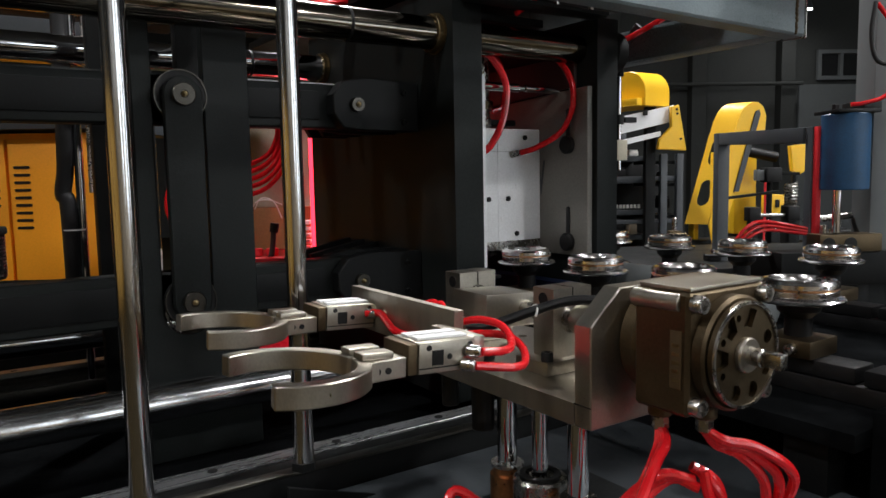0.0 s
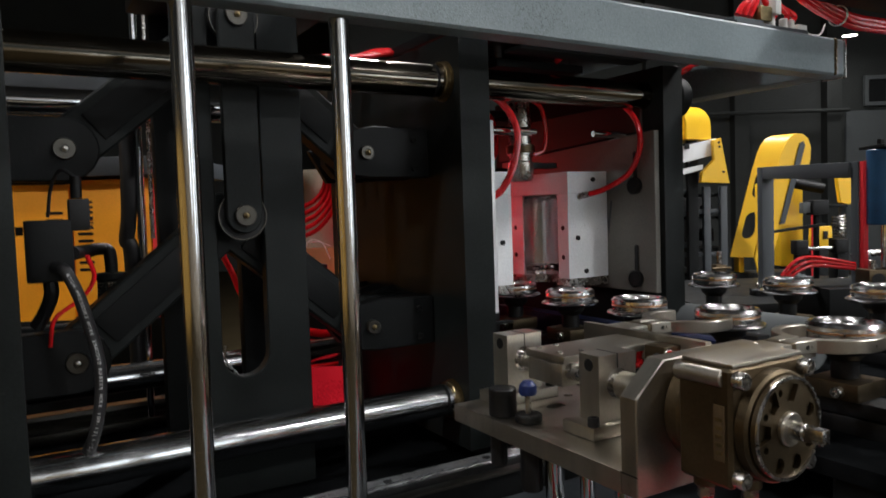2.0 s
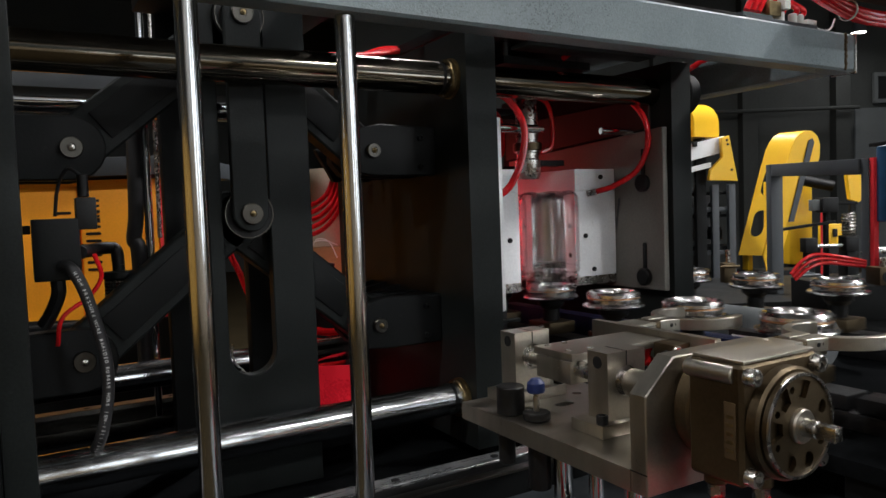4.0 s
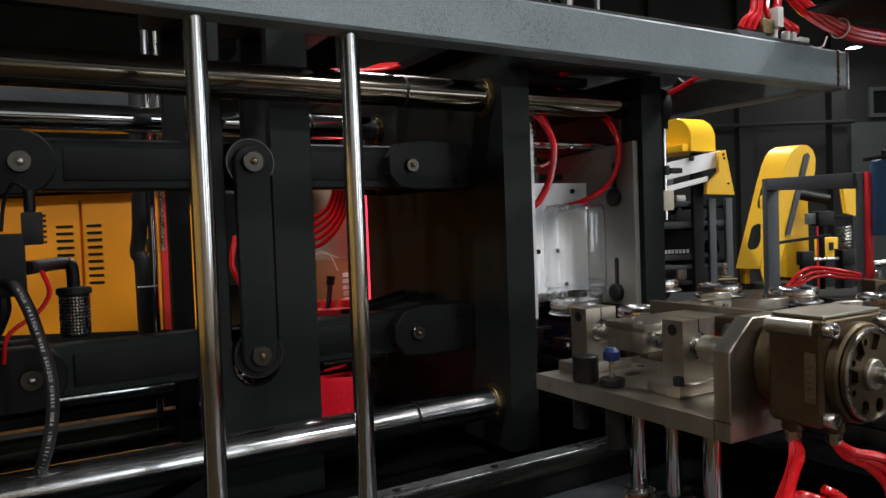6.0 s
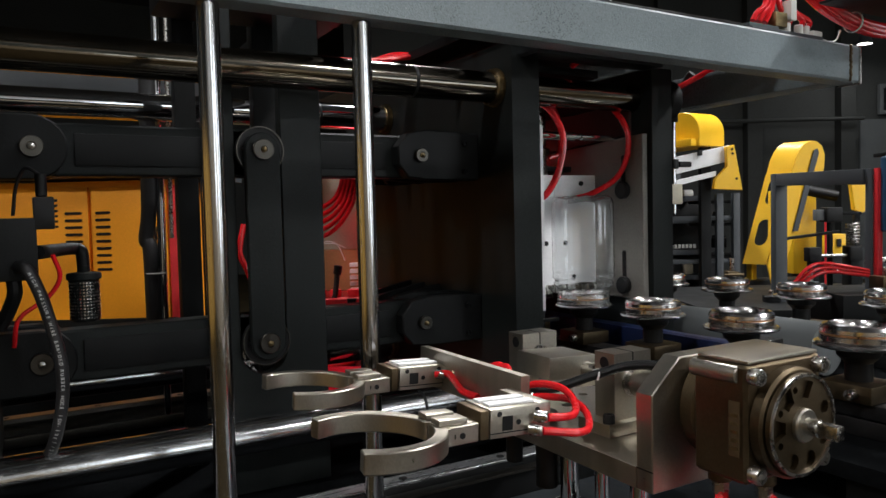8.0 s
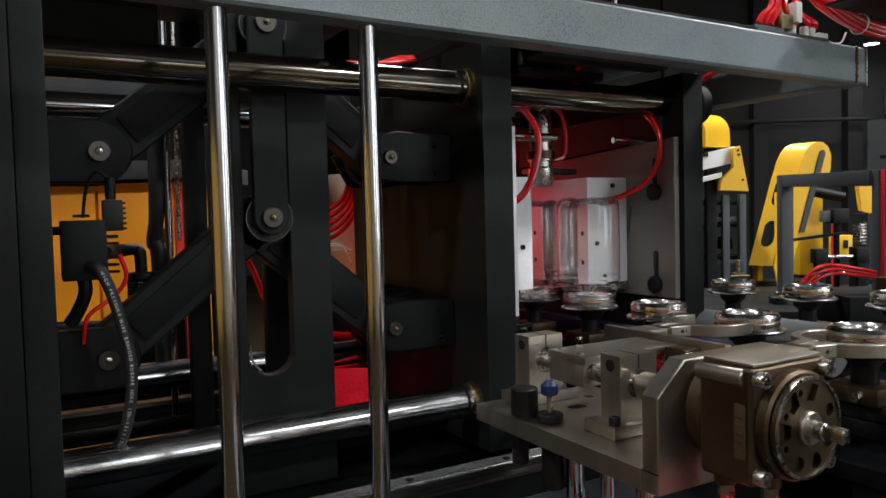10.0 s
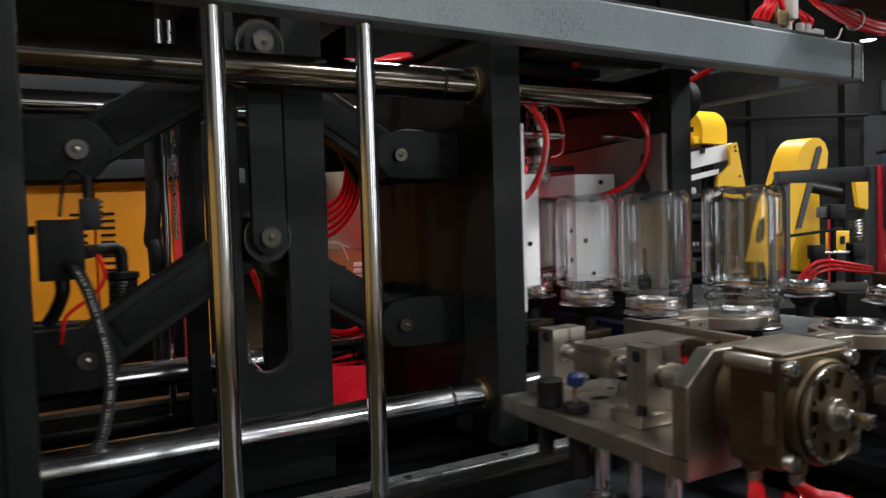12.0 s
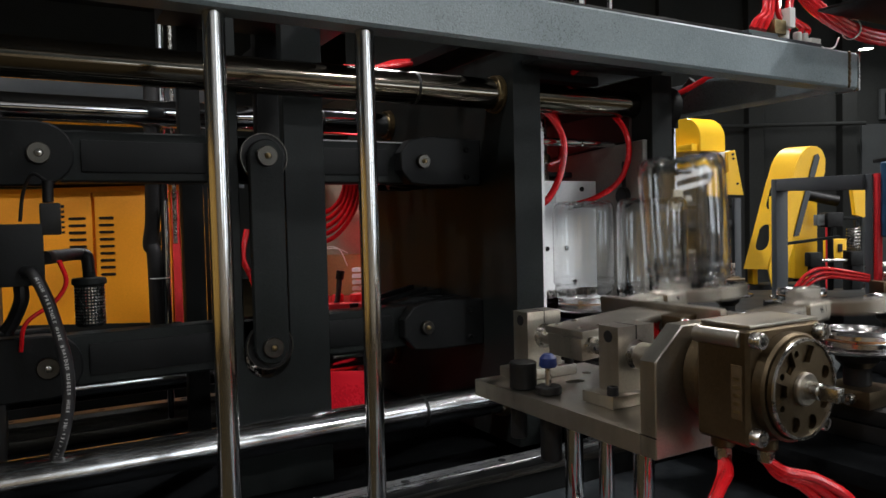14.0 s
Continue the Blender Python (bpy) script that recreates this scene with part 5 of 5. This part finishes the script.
for z in (1.9, 1.875, 1.725):
    part("bolt", turned(bolt(1.688 + (1.9 - z) * 0.15, 4.2545, z, 0.007, 0.004)), PLASTIC, elev)
part("sensor", turned(box(1.50, 1.525, 4.28, 4.2995, 1.87, 1.90, 0.002)), PLASTIC, elev)
part("leg", turned(box(1.10, 1.16, 4.78, 4.80, 0.0, 1.80, 0.003)), GREY, elev)
part("leg", turned(box(1.50, 1.56, 4.78, 4.80, 0.0, 1.80, 0.003)), GREY, elev)

rack = thing("steel_rack", spot(1.5, 4.2), "slate grey steel rack with shelves of machine parts", "rack")
for x in (1.2, 1.60, 1.665, 1.765):
    part("post", turned(box(x - 0.02, x + 0.02, 4.38 if x > 1.61 else 4.45, 4.42 if x > 1.61 else 4.49, 0.0, 1.64, 0.002)), GREY, rack)
for z in (1.62, 1.48, 1.28, 1.12):
    part("shelf", turned(box(1.18, 1.60, 4.491, 4.75, z - 0.02, z + 0.012, 0.002)), GREY, rack)
    part("shelf", turned(box(1.58, 1.80, 4.421, 4.70, z - 0.04, z - 0.02, 0.002)), BLACK, rack)
random.seed(3)
# Dark sheet added behind the shelves so that the gaps stay dark.
part("backing", turned(box(1.16, 1.82, 4.755, 4.77, 0.0, 1.60, 0.002)), PLASTIC, rack, "added dark sheet that darkens the rack's gaps")
part("front_rail", turned(box(1.18, 1.78, 4.40, 4.43, 1.475, 1.505, 0.002)), GREY, rack)
part("front_rail", turned(box(1.18, 1.78, 4.40, 4.43, 1.21, 1.235, 0.002)), GREY, rack)
items = thing("parts_tray", spot(1.45, 4.55, 1.3), "tray of small pale plastic caps on a rack shelf", "tray")
part("tray", turned(box(1.36, 1.58, 4.51, 4.65, 1.2925, 1.30, 0.002)), PLASTIC, items)
for k in range(9):
    part("cap", turned(rod((1.375 + k * 0.0235, 4.54, 1.3005), (1.375 + k * 0.0235, 4.54, 1.325), 0.009, 10)), WHITE, items)
for x, y, z, w, h, m, nm in ((1.42, 4.55, 1.133, 0.09, 0.10, PLASTIC, "dark motor"), (1.52, 4.55, 1.133, 0.05, 0.08, BEIGE, "carton"), (1.42, 4.55, 1.493, 0.10, 0.07, PLASTIC, "dark motor"),
                             (1.7, 4.5, 1.46, 0.06, 0.07, PLASTIC, "dark box"), (1.7, 4.5, 1.30, 0.07, 0.08, PLASTIC, "dark box"), (1.52, 4.55, 1.633, 0.06, 0.04, WHITE, "white cloth")):
    t = thing(nm.replace(" ", "_"), spot(x, y, z), nm + " lying on a shelf of the grey steel rack", "storage box")
    part("body", turned(box(x - w / 2, x + w / 2, y - 0.04, y + 0.04, z, z + h * 0.8, 0.008)), m, t)
    part("lid", turned(box(x - w / 2.3, x + w / 2.3, y - 0.035, y + 0.035, z + h * 0.8 + 0.0005, z + h, 0.004)), m, t)

lift = thing("yellow_lift_arm", spot(2.0, 4.5), "yellow slanted lift arm with two oblong openings", "conveyor arm")
SWEEP = Vector((-0.1, 0.1, 0))
edge = [(1.912, 1.20), (2.058, 1.755)]
crown = [(2.08, 1.835), (2.104, 1.888), (2.132, 1.924), (2.168, 1.944), (2.205, 1.94), (2.237, 1.912), (2.254, 1.86), (2.25, 1.79), (2.235, 1.735)]
flank = edge + crown + [(2.175, 1.735), (2.092, 1.452), (1.992, 1.10), (1.95, 1.02)]
part("side_plate", turned(prism(flank, 4.30, 4.312, 0.001)), YELLOW, lift, "slanted yellow side plate")


def swept(points, t, at):
    """A sheet swept along SWEEP from a run of points in the side plate's plane."""
    out = bmesh.new()
    rows = []
    for (x, z), (dx, dz) in zip(points, t):
        p = Vector((x, at, z))
        inner = Vector((dx, 0, dz))
        rows.append([out.verts.new(q) for q in (p, p + SWEEP, p + SWEEP + inner, p + inner)])
    for g, h in zip(rows, rows[1:]):
        for i in range(4):
            out.faces.new((g[i], g[(i + 1) % 4], h[(i + 1) % 4], h[i]))
    out.faces.new(rows[0])
    out.faces.new(rows[-1])
    return out


ARCH = [edge[1]] + crown
part("crown", turned(swept(ARCH, [(0.006, -0.006)] * len(ARCH), 4.3125)), YELLOW, lift, "rounded yellow top")
run = Vector((edge[1][0] - edge[0][0], 0, edge[1][1] - edge[0][1]))
wide, high = SWEEP.length, run.length
web = prism([(0, 0), (wide, 0), (wide, high), (0, high)], 0, 0.006, 0, holes=[stadium(wide * 0.5, high * 0.27, wide * 0.5, high * 0.43, 0.037, 8), stadium(wide * 0.5, high * 0.72, wide * 0.5, high * 0.88, 0.037, 8)])
u, v = SWEEP.normalized(), run.normalized()
m4 = Matrix((u, v.cross(u).normalized(), v)).transposed().to_4x4()
m4.translation = Vector((edge[0][0], 4.3125, edge[0][1]))
bmesh.ops.transform(web, matrix=m4, verts=web.verts)
part("web", turned(web), YELLOW, lift, "pierced yellow front web", False)
part("back_web", turned(box(1.87, 1.90, 4.42, 4.5, 1.10, 1.24, 0.003)), YELLOW, lift)
part("stripe", turned(prism([(2.185, 1.885), (2.205, 1.895), (2.215, 1.87), (2.09, 1.40), (2.06, 1.40)], 4.29, 4.2995, 0)), GREY, lift, "grey edge strip")
part("foot", turned(box(1.80, 2.26, 4.40, 4.6, 0.0, 1.096, 0.005)), BLACK, lift)
side = thing("yellow_housing", spot(2.3, 4.8), "yellow enamelled machine housing", "machine housing")
part("body", turned(box(2.27, 2.42, 4.72, 5.1, 1.10, 1.665, 0.01)), YELLOW, side)
part("stand", turned(box(2.27, 2.42, 4.74, 5.08, 0.0, 1.0995, 0.005)), BLACK, side)
part("pipe", turned(rod((2.15, 4.7, 1.70), (2.5, 4.62, 1.61), 0.035, 20)), PLASTIC, side, "black pipe")
sm = thing("yellow_switch_box", spot(2.42, 4.5), "small yellow switch box on a dark stand", "switch box")
part("box", turned(box(2.37, 2.47, 4.46, 4.56, 1.23, 1.37, 0.006)), YELLOW, sm)
part("switch", turned(box(2.41, 2.435, 4.45, 4.4595, 1.29, 1.34, 0.002)), PLASTIC, sm)
part("stand", turned(box(2.33, 2.5, 4.45, 4.57, 0.0, 1.2295, 0.004)), BLACK, sm)
part("hook", turned(prism([(2.50, 1.68), (2.60, 1.69), (2.60, 1.52), (2.57, 1.50), (2.52, 1.52)], 4.46, 4.5, 0.002)), YELLOW, sm, "yellow bracket")
part("hook_post", turned(box(2.545, 2.565, 4.5005, 4.53, 0.0, 1.6, 0.002)), BLACK, sm)
part("red_post", turned(rod((2.26, 4.3, 0.0), (2.26, 4.3, 1.5), 0.008, 12)), REDP, sm)


def beam(p, q, w, h, bm=None):
    p, q = Vector(p), Vector(q)
    own = box(-w / 2, w / 2, 0, (q - p).length, -h / 2, h / 2, 0.003)
    d = (q - p).normalized()
    s = d.cross(Vector((0, 0, 1))).normalized()
    m = Matrix((s, d, s.cross(d))).transposed().to_4x4()
    m.translation = p
    bmesh.ops.transform(own, matrix=m, verts=own.verts)
    return join(bm, own)


gan = thing("machine_guard", spot(1.5, 3.1), "dark grey square-tube guard frame with a red strip", "guard frame")
part("post", turned(box(1.482, 1.535, 3.25, 3.30, 0.0, 1.70, 0.003)), GREY, gan)
part("post", turned(box(1.44, 1.475, 2.45, 2.49, 0.0, 1.672, 0.003)), GREY, gan)
part("top_bar", turned(beam((1.508, 3.249, 1.672), (1.458, 2.491, 1.645), 0.05, 0.055)), GREY, gan)
part("red_strip", turned(box(1.445, 1.462, 2.425, 2.449, 1.26, 1.672, 0.002)), REDP, gan, "red strip")
part("mid_bar", turned(beam((1.55, 3.3, 1.40), (1.9, 3.5, 1.42), 0.014, 0.014)), BLACK, gan)

can = thing("blue_canister", spot(1.517, 2.4, 1.3), "dusty blue canister under a machine column", "canister")
part("drum", turned(lathe([(0.0, 0), (0.072, 0), (0.0745, 0.004), (0.0745, 0.25), (0.071, 0.254), (0, 0.254)], (1.525, 2.4, 1.455), n=40)), BLUEC, can)
part("cap", turned(box(1.455, 1.60, 2.33, 2.47, 1.7095, 1.722, 0.003)), PLASTIC, can)
part("cap_nut", turned(rod((1.475, 2.38, 1.7225), (1.475, 2.38, 1.74), 0.012, 6)), PLASTIC, can)
part("column", turned(box(1.62, 1.70, 2.40, 2.5, 0.92, 2.3, 0.004)), PANEL, can, "pale machine column")
part("piston", turned(rod((1.49, 2.38, 1.31), (1.49, 2.38, 1.4545), 0.013, 16)), CHROME, can)
part("bracket", turned(box(1.56, 1.62, 2.36, 2.48, 1.7225, 1.75, 0.003)), PLASTIC, can)
part("hose", turned(tube([(1.55, 2.3, 2.05), (1.60, 2.3, 1.98), (1.62, 2.3, 1.88), (1.60, 2.3, 1.77), (1.54, 2.32, 1.74), (1.50, 2.34, 1.735)], 0.007)), RED, can, "red air hose")
part("hose", turned(tube([(1.53, 2.28, 2.05), (1.52, 2.28, 1.95), (1.54, 2.28, 1.87), (1.60, 2.28, 1.85)], 0.007)), RUBBER, can, "black hose")
vl = thing("valve_station", spot(1.5, 2.45, 1.2), "aluminium valve block with red tubes on a black stand", "valve block")
vblk = part("block", turned(box(1.425, 1.64, 2.36, 2.44, 1.245, 1.305, 0.003)), ALUD, vl, "grey valve block")
for x in (1.455, 1.53):
    part("port", turned(lathe([(0, 0), (0.022, 0), (0.022, 0.002), (0, 0.002)], (x, 2.3575, 1.273), "y", 20)), PLASTIC, vblk)
for x in (1.46, 1.50):
    part("fitting", turned(rod((x, 2.40, 1.3055), (x, 2.40, 1.335), 0.010, 12)), STEEL, vblk)
part("stand", turned(box(1.30, 1.9, 2.37, 2.7, 1.13, 1.2445, 0.004)), BLACK, vl)
part("stand_foot", turned(box(1.36, 1.8, 2.4, 2.65, 0.0, 1.1295, 0.004)), BLACK, vl)
part("arm", turned(rod((1.45, 2.5, 1.345), (1.75, 2.5, 1.37), 0.012, 16)), STEEL, vl, "bright arm")
for k in range(3):
    o = k * 0.011
    part("air_tube", turned(tube([(1.47, 2.45, 1.31 - o * 0.6), (1.40, 2.48, 1.328 - o), (1.30 + o, 2.5, 1.345 - o * 1.4), (1.245 + o, 2.5, 1.325 - o * 1.2), (1.205 + o * 0.6, 2.5, 1.28 - o)], 0.0062)), RED, vl, "red air tube")
part("tube_joint", turned(rod((1.462, 2.45, 1.303), (1.50, 2.44, 1.303), 0.014, 16)), STEEL, vl)
desk = thing("machine_desk", spot(1.9, 3.6), "black low machine table crowded with fittings", "machine table")
part("top", turned(box(1.1, 3.2, 3.0, 4.0, 1.06, 1.11, 0.005)), BLACK, desk)
part("skirt", turned(box(1.15, 3.15, 3.05, 3.95, 0.0, 1.0595, 0.005)), BLACK, desk)
random.seed(9)
for k in range(10):
    x, y = 1.25 + random.random() * 1.4, 3.1 + random.random() * 0.7
    h = 0.04 + random.random() * 0.14
    m = random.choice((BLACK, PLASTIC, GREY, ALUD, PLASTIC))
    t = thing("machine_fitting", spot(x, y, 1.11), "dark clamp fitting standing on the machine table", "fitting", "fittings on the table")
    part("block", turned(box(x - 0.03, x + 0.03, y - 0.03, y + 0.03, 1.1105, 1.11 + h * 0.6, 0.004)), m, t)
    part("stem", turned(rod((x, y, 1.1105 + h * 0.6), (x, y, 1.11 + h), 0.012, 14)), STEEL, t)
    part("clamp_bar", turned(rod((x - 0.05, y - 0.032, 1.11 + h * 0.5), (x + 0.05, y - 0.032, 1.11 + h * 0.5), 0.007, 12)), m, t)

# fittings behind the guard frame
bar = thing("gas_spring", spot(1.87, 3.5, 1.3), "black gas spring with a bright rod on a dark stand", "gas spring")
part("rod", turned(rod((1.80, 3.5, 1.304), (1.95, 3.5, 1.302), 0.009, 16)), STEEL, bar, "bright piston rod")
for x in (1.745, 1.94):
    part("end_block", turned(box(x, x + 0.06, 3.47, 3.53, 1.275, 1.345, 0.006)), PLASTIC, bar)
    part("stand", turned(box(x + 0.01, x + 0.05, 3.48, 3.52, 1.111, 1.2745, 0.003)), BLACK, bar)
spr = thing("coil_spring", spot(2.0, 3.5, 1.33), "bright steel coil spring on a black block", "spring")
part("coil", turned(tube([(2.002 + 0.03 * math.cos(k * 1.05), 3.56 + 0.03 * math.sin(k * 1.05), 1.352 + k * 0.0026) for k in range(43)], 0.0042, 6, 2)), STEEL, spr)
part("block", turned(box(1.97, 2.035, 3.531, 3.6, 1.111, 1.347, 0.004)), PLASTIC, spr)
hd = thing("drive_head", spot(1.9, 3.56, 1.4), "dark drive head on a thin post with pale connectors", "drive head")
part("body", turned(box(1.875, 1.955, 3.56, 3.64, 1.465, 1.54, 0.008)), PLASTIC, hd)
part("connector", turned(box(1.835, 1.8745, 3.58, 3.62, 1.475, 1.53, 0.004)), PANEL, hd, "pale grey connector")
part("post", turned(rod((1.91, 3.6, 1.111), (1.91, 3.6, 1.4645), 0.014, 16)), BLACK, hd)
part("arm", turned(box(1.955, 2.06, 3.585, 3.61, 1.50, 1.515, 0.002)), BLACK, hd)

# ---- far wall: window, panel, pillar ----
w1 = tagged(new("window_1"), "dark two-pane window in a pale frame high in the wall", "window", "", "structure")
ORIGIN[w1.name] = Vector((0, 0, 0))
part("frame", turned(prism([(8.95, 3.45), (9.98, 3.45), (9.98, 4.08), (8.95, 4.08)], 14.92, 15.0, 0, holes=[[(9.03, 3.53), (9.43, 3.53), (9.43, 4.0), (9.03, 4.0)], [(9.5, 3.53), (9.9, 3.53), (9.9, 4.0), (9.5, 4.0)]])), PANEL, w1, "", False)
for x in (9.03, 9.5):
    part("pane", turned(box(x - 0.01, x + 0.41, 15.0005, 15.02, 3.52, 4.01, 0)), PLASTIC, w1)
setting("wall_far", turned(box(-2.0, 16.0, 15.05, 15.3, 0.0, 7.1, 0)), WALL, "dusty dark inner wall of the hall", "wall")
setting("wall_panel", turned(box(8.6, 14.0, 14.99, 15.045, 0.0, 3.36, 0)), PANEL, "pale grey lower wall panel", "wall panel")
for x in (2.6, 4.4, 6.2, 8.1):
    setting("pillar", turned(box(x, x + 0.3, 14.8, 15.045, 0.0, 7.1, 0.01)), WALL, "dark concrete pillar against the wall", "pillar")
for z in (3.35,):
    setting("pipe", turned(rod((1.0, 14.7, z), (8.5, 14.7, z), 0.04)), WALL, "grey pipe along the wall", "pipe", True)


# ---- what moves ----
PERIOD = 7.5
CLOSE = [(4.25, 1), (4.3, 1), (4.4, 0.97), (4.5, 0.83), (4.6, 0.62), (4.7, 0.35), (4.8, 0.15), (4.9, 0.04), (5.0, 0), (5.1, 0),
         (8.65, 0), (8.7, 0.03), (8.8, 0.16), (8.9, 0.31), (9.0, 0.52), (9.1, 0.74), (9.2, 0.93), (9.3, 0.985), (9.4, 1), (9.5, 1)]
SLIDE = [(4.25, 0), (4.3, 0.01), (4.4, 0.13), (4.5, 0.36), (4.6, 0.6), (4.7, 0.82), (4.8, 0.95), (4.9, 1), (5.0, 1),
         (5.9, 1), (6.0, 1), (6.1, 0.86), (6.2, 0.5), (6.3, 0.2), (6.4, 0.09), (6.5, 0.05), (6.6, 0.02), (6.8, 0), (6.9, 0)]
RAISE = [(5.5, 0), (5.6, 0), (5.7, 0.3), (5.8, 0.75), (5.9, 0.97), (6.0, 1), (7.1, 1), (7.2, 0.98), (7.5, 0.62), (7.7, 0.32), (7.9, 0.06), (8.0, 0.01), (8.1, 0)]
SWING = [(6.3, 0), (6.4, 0), (6.5, 4.5), (6.6, 31), (6.7, 62), (6.8, 98), (6.9, 132), (7.0, 155), (7.1, 172), (7.2, 177), (7.3, 177),
         (8.0, 177), (8.1, 176), (8.2, 168), (8.3, 140), (8.4, 107), (8.5, 78), (8.6, 40), (8.7, 10), (8.8, 0), (8.9, 0)]
STOPS = [(5.35, 0), (5.4, 0), (5.6, 0.5), (5.75, 0.97), (5.8, 1), (9.6, 1), (9.65, 1), (9.95, 0), (10.0, 0)]
SHIFT = [(10.0, 0), (10.1, 0.004), (10.3, 0.025), (10.6, 0.07), (10.8, 0.115), (11.0, 0.17), (11.2, 0.235), (11.4, 0.315), (11.6, 0.395), (11.75, 0.445), (11.85, 0.463), (11.95, 0.465)]


def cycle(table):
    """The table's rows through the whole clip, one period after another."""
    rows = sorted((t + c * PERIOD, v) for c in (-2, -1, 0, 1, 2) for t, v in table)
    return rows


def value(rows, t):
    for (a, u), (b, v) in zip(rows, rows[1:]):
        if a <= t <= b:
            return u + (v - u) * (t - a) / (b - a) if b > a else v
    return rows[-1][1]


def times(*tables):
    ts = {0.0, 14.0}
    for rows in tables:
        ts |= {round(t, 3) for t, v in rows if 0 <= t <= 14}
    return sorted(ts)


def motions():
    close, slid, rise, swing = cycle(CLOSE), cycle(SLIDE), cycle(RAISE), cycle(SWING)
    span = 0.151
    lift_z = 0.043

    def reach(t):
        h = RISE * value(close, t)
        return h, math.sqrt(LINK * LINK - h * h)

    ts = times(close)
    o = ORIGIN[clamp.name]
    walk(clamp, [(t, pose(o.x + LINK - reach(t)[1], o.y, o.z)) for t in ts])
    o2 = ORIGIN[platen.name]
    walk(platen, [(t, pose(o2.x - LINK + reach(t)[1], o2.y, o2.z)) for t in ts])
    o3 = ORIGIN[cross.name]
    walk(cross, [(t, pose(o3.x, o3.y, o3.z + reach(t)[0])) for t in ts])
    for lk, px, z, sx in LINKS:
        rows = []
        for t in ts:
            h, w = reach(t)
            rows.append((t, pose(px + sx * (LINK - w), ORIGIN[lk.name].y, z, 0, -sx * math.degrees(math.atan2(h, w)), 0)))
        walk(lk, rows)
    tc = times(slid, rise)
    walk(car, [(t, pose(XS + span * value(slid, t), 0.7, ZS + lift_z * value(rise, t))) for t in tc])
    walk(slide, [(t, pose(0.67 + span * value(slid, t), 0.74, 1.012)) for t in times(slid)])
    stops = cycle(STOPS)
    walk(stop, [(t, pose(1.70, 1.55, 1.41 + 0.15 * value(stops, t))) for t in times(stops)])
    walk(clip, [(t, pose(1.70, 1.55, 1.75 - 0.1 * value(stops, t))) for t in times(stops)])
    walk(arm, [(t, pose(0, 0, 0, 0, -value(swing, t), 0)) for t in times(swing)])
    shift = sorted([(0.0, 0.0)] + [(t - PERIOD, v) for t, v in SHIFT] + [(t, 2 * PITCH + v) for t, v in SHIFT] + [(14.0, 4 * PITCH)])
    tm = times(shift)
    for m, s in MANDRELS:
        rows = []
        for t in tm:
            x, y, a = chain_place(s + value(shift, t))
            rows.append((t, pose(x, y, 0, 0, 0, math.degrees(a))))
        walk(m, rows)
    for k, (j, s) in enumerate(JARS):
        rows = []
        picked = sorted(set(tm) | ({t for t in times(slid, rise, swing) if t >= 13.0} if k == 0 else set()))
        for t in picked:
            x, y, a = chain_place(s + value(shift, t))
            rest = pose(x, y, 1.2845)
            if k == 0 and t >= 13.05:
                hold = pose(XS + span, 0, ZS)
                at = pose(XS + span * value(slid, t), 0, ZS + lift_z * value(rise, t), 0, -value(swing, t), 0)
                rest = at @ hold.inverted() @ rest
            rows.append((t, rest))
        walk(j, rows)


motions()
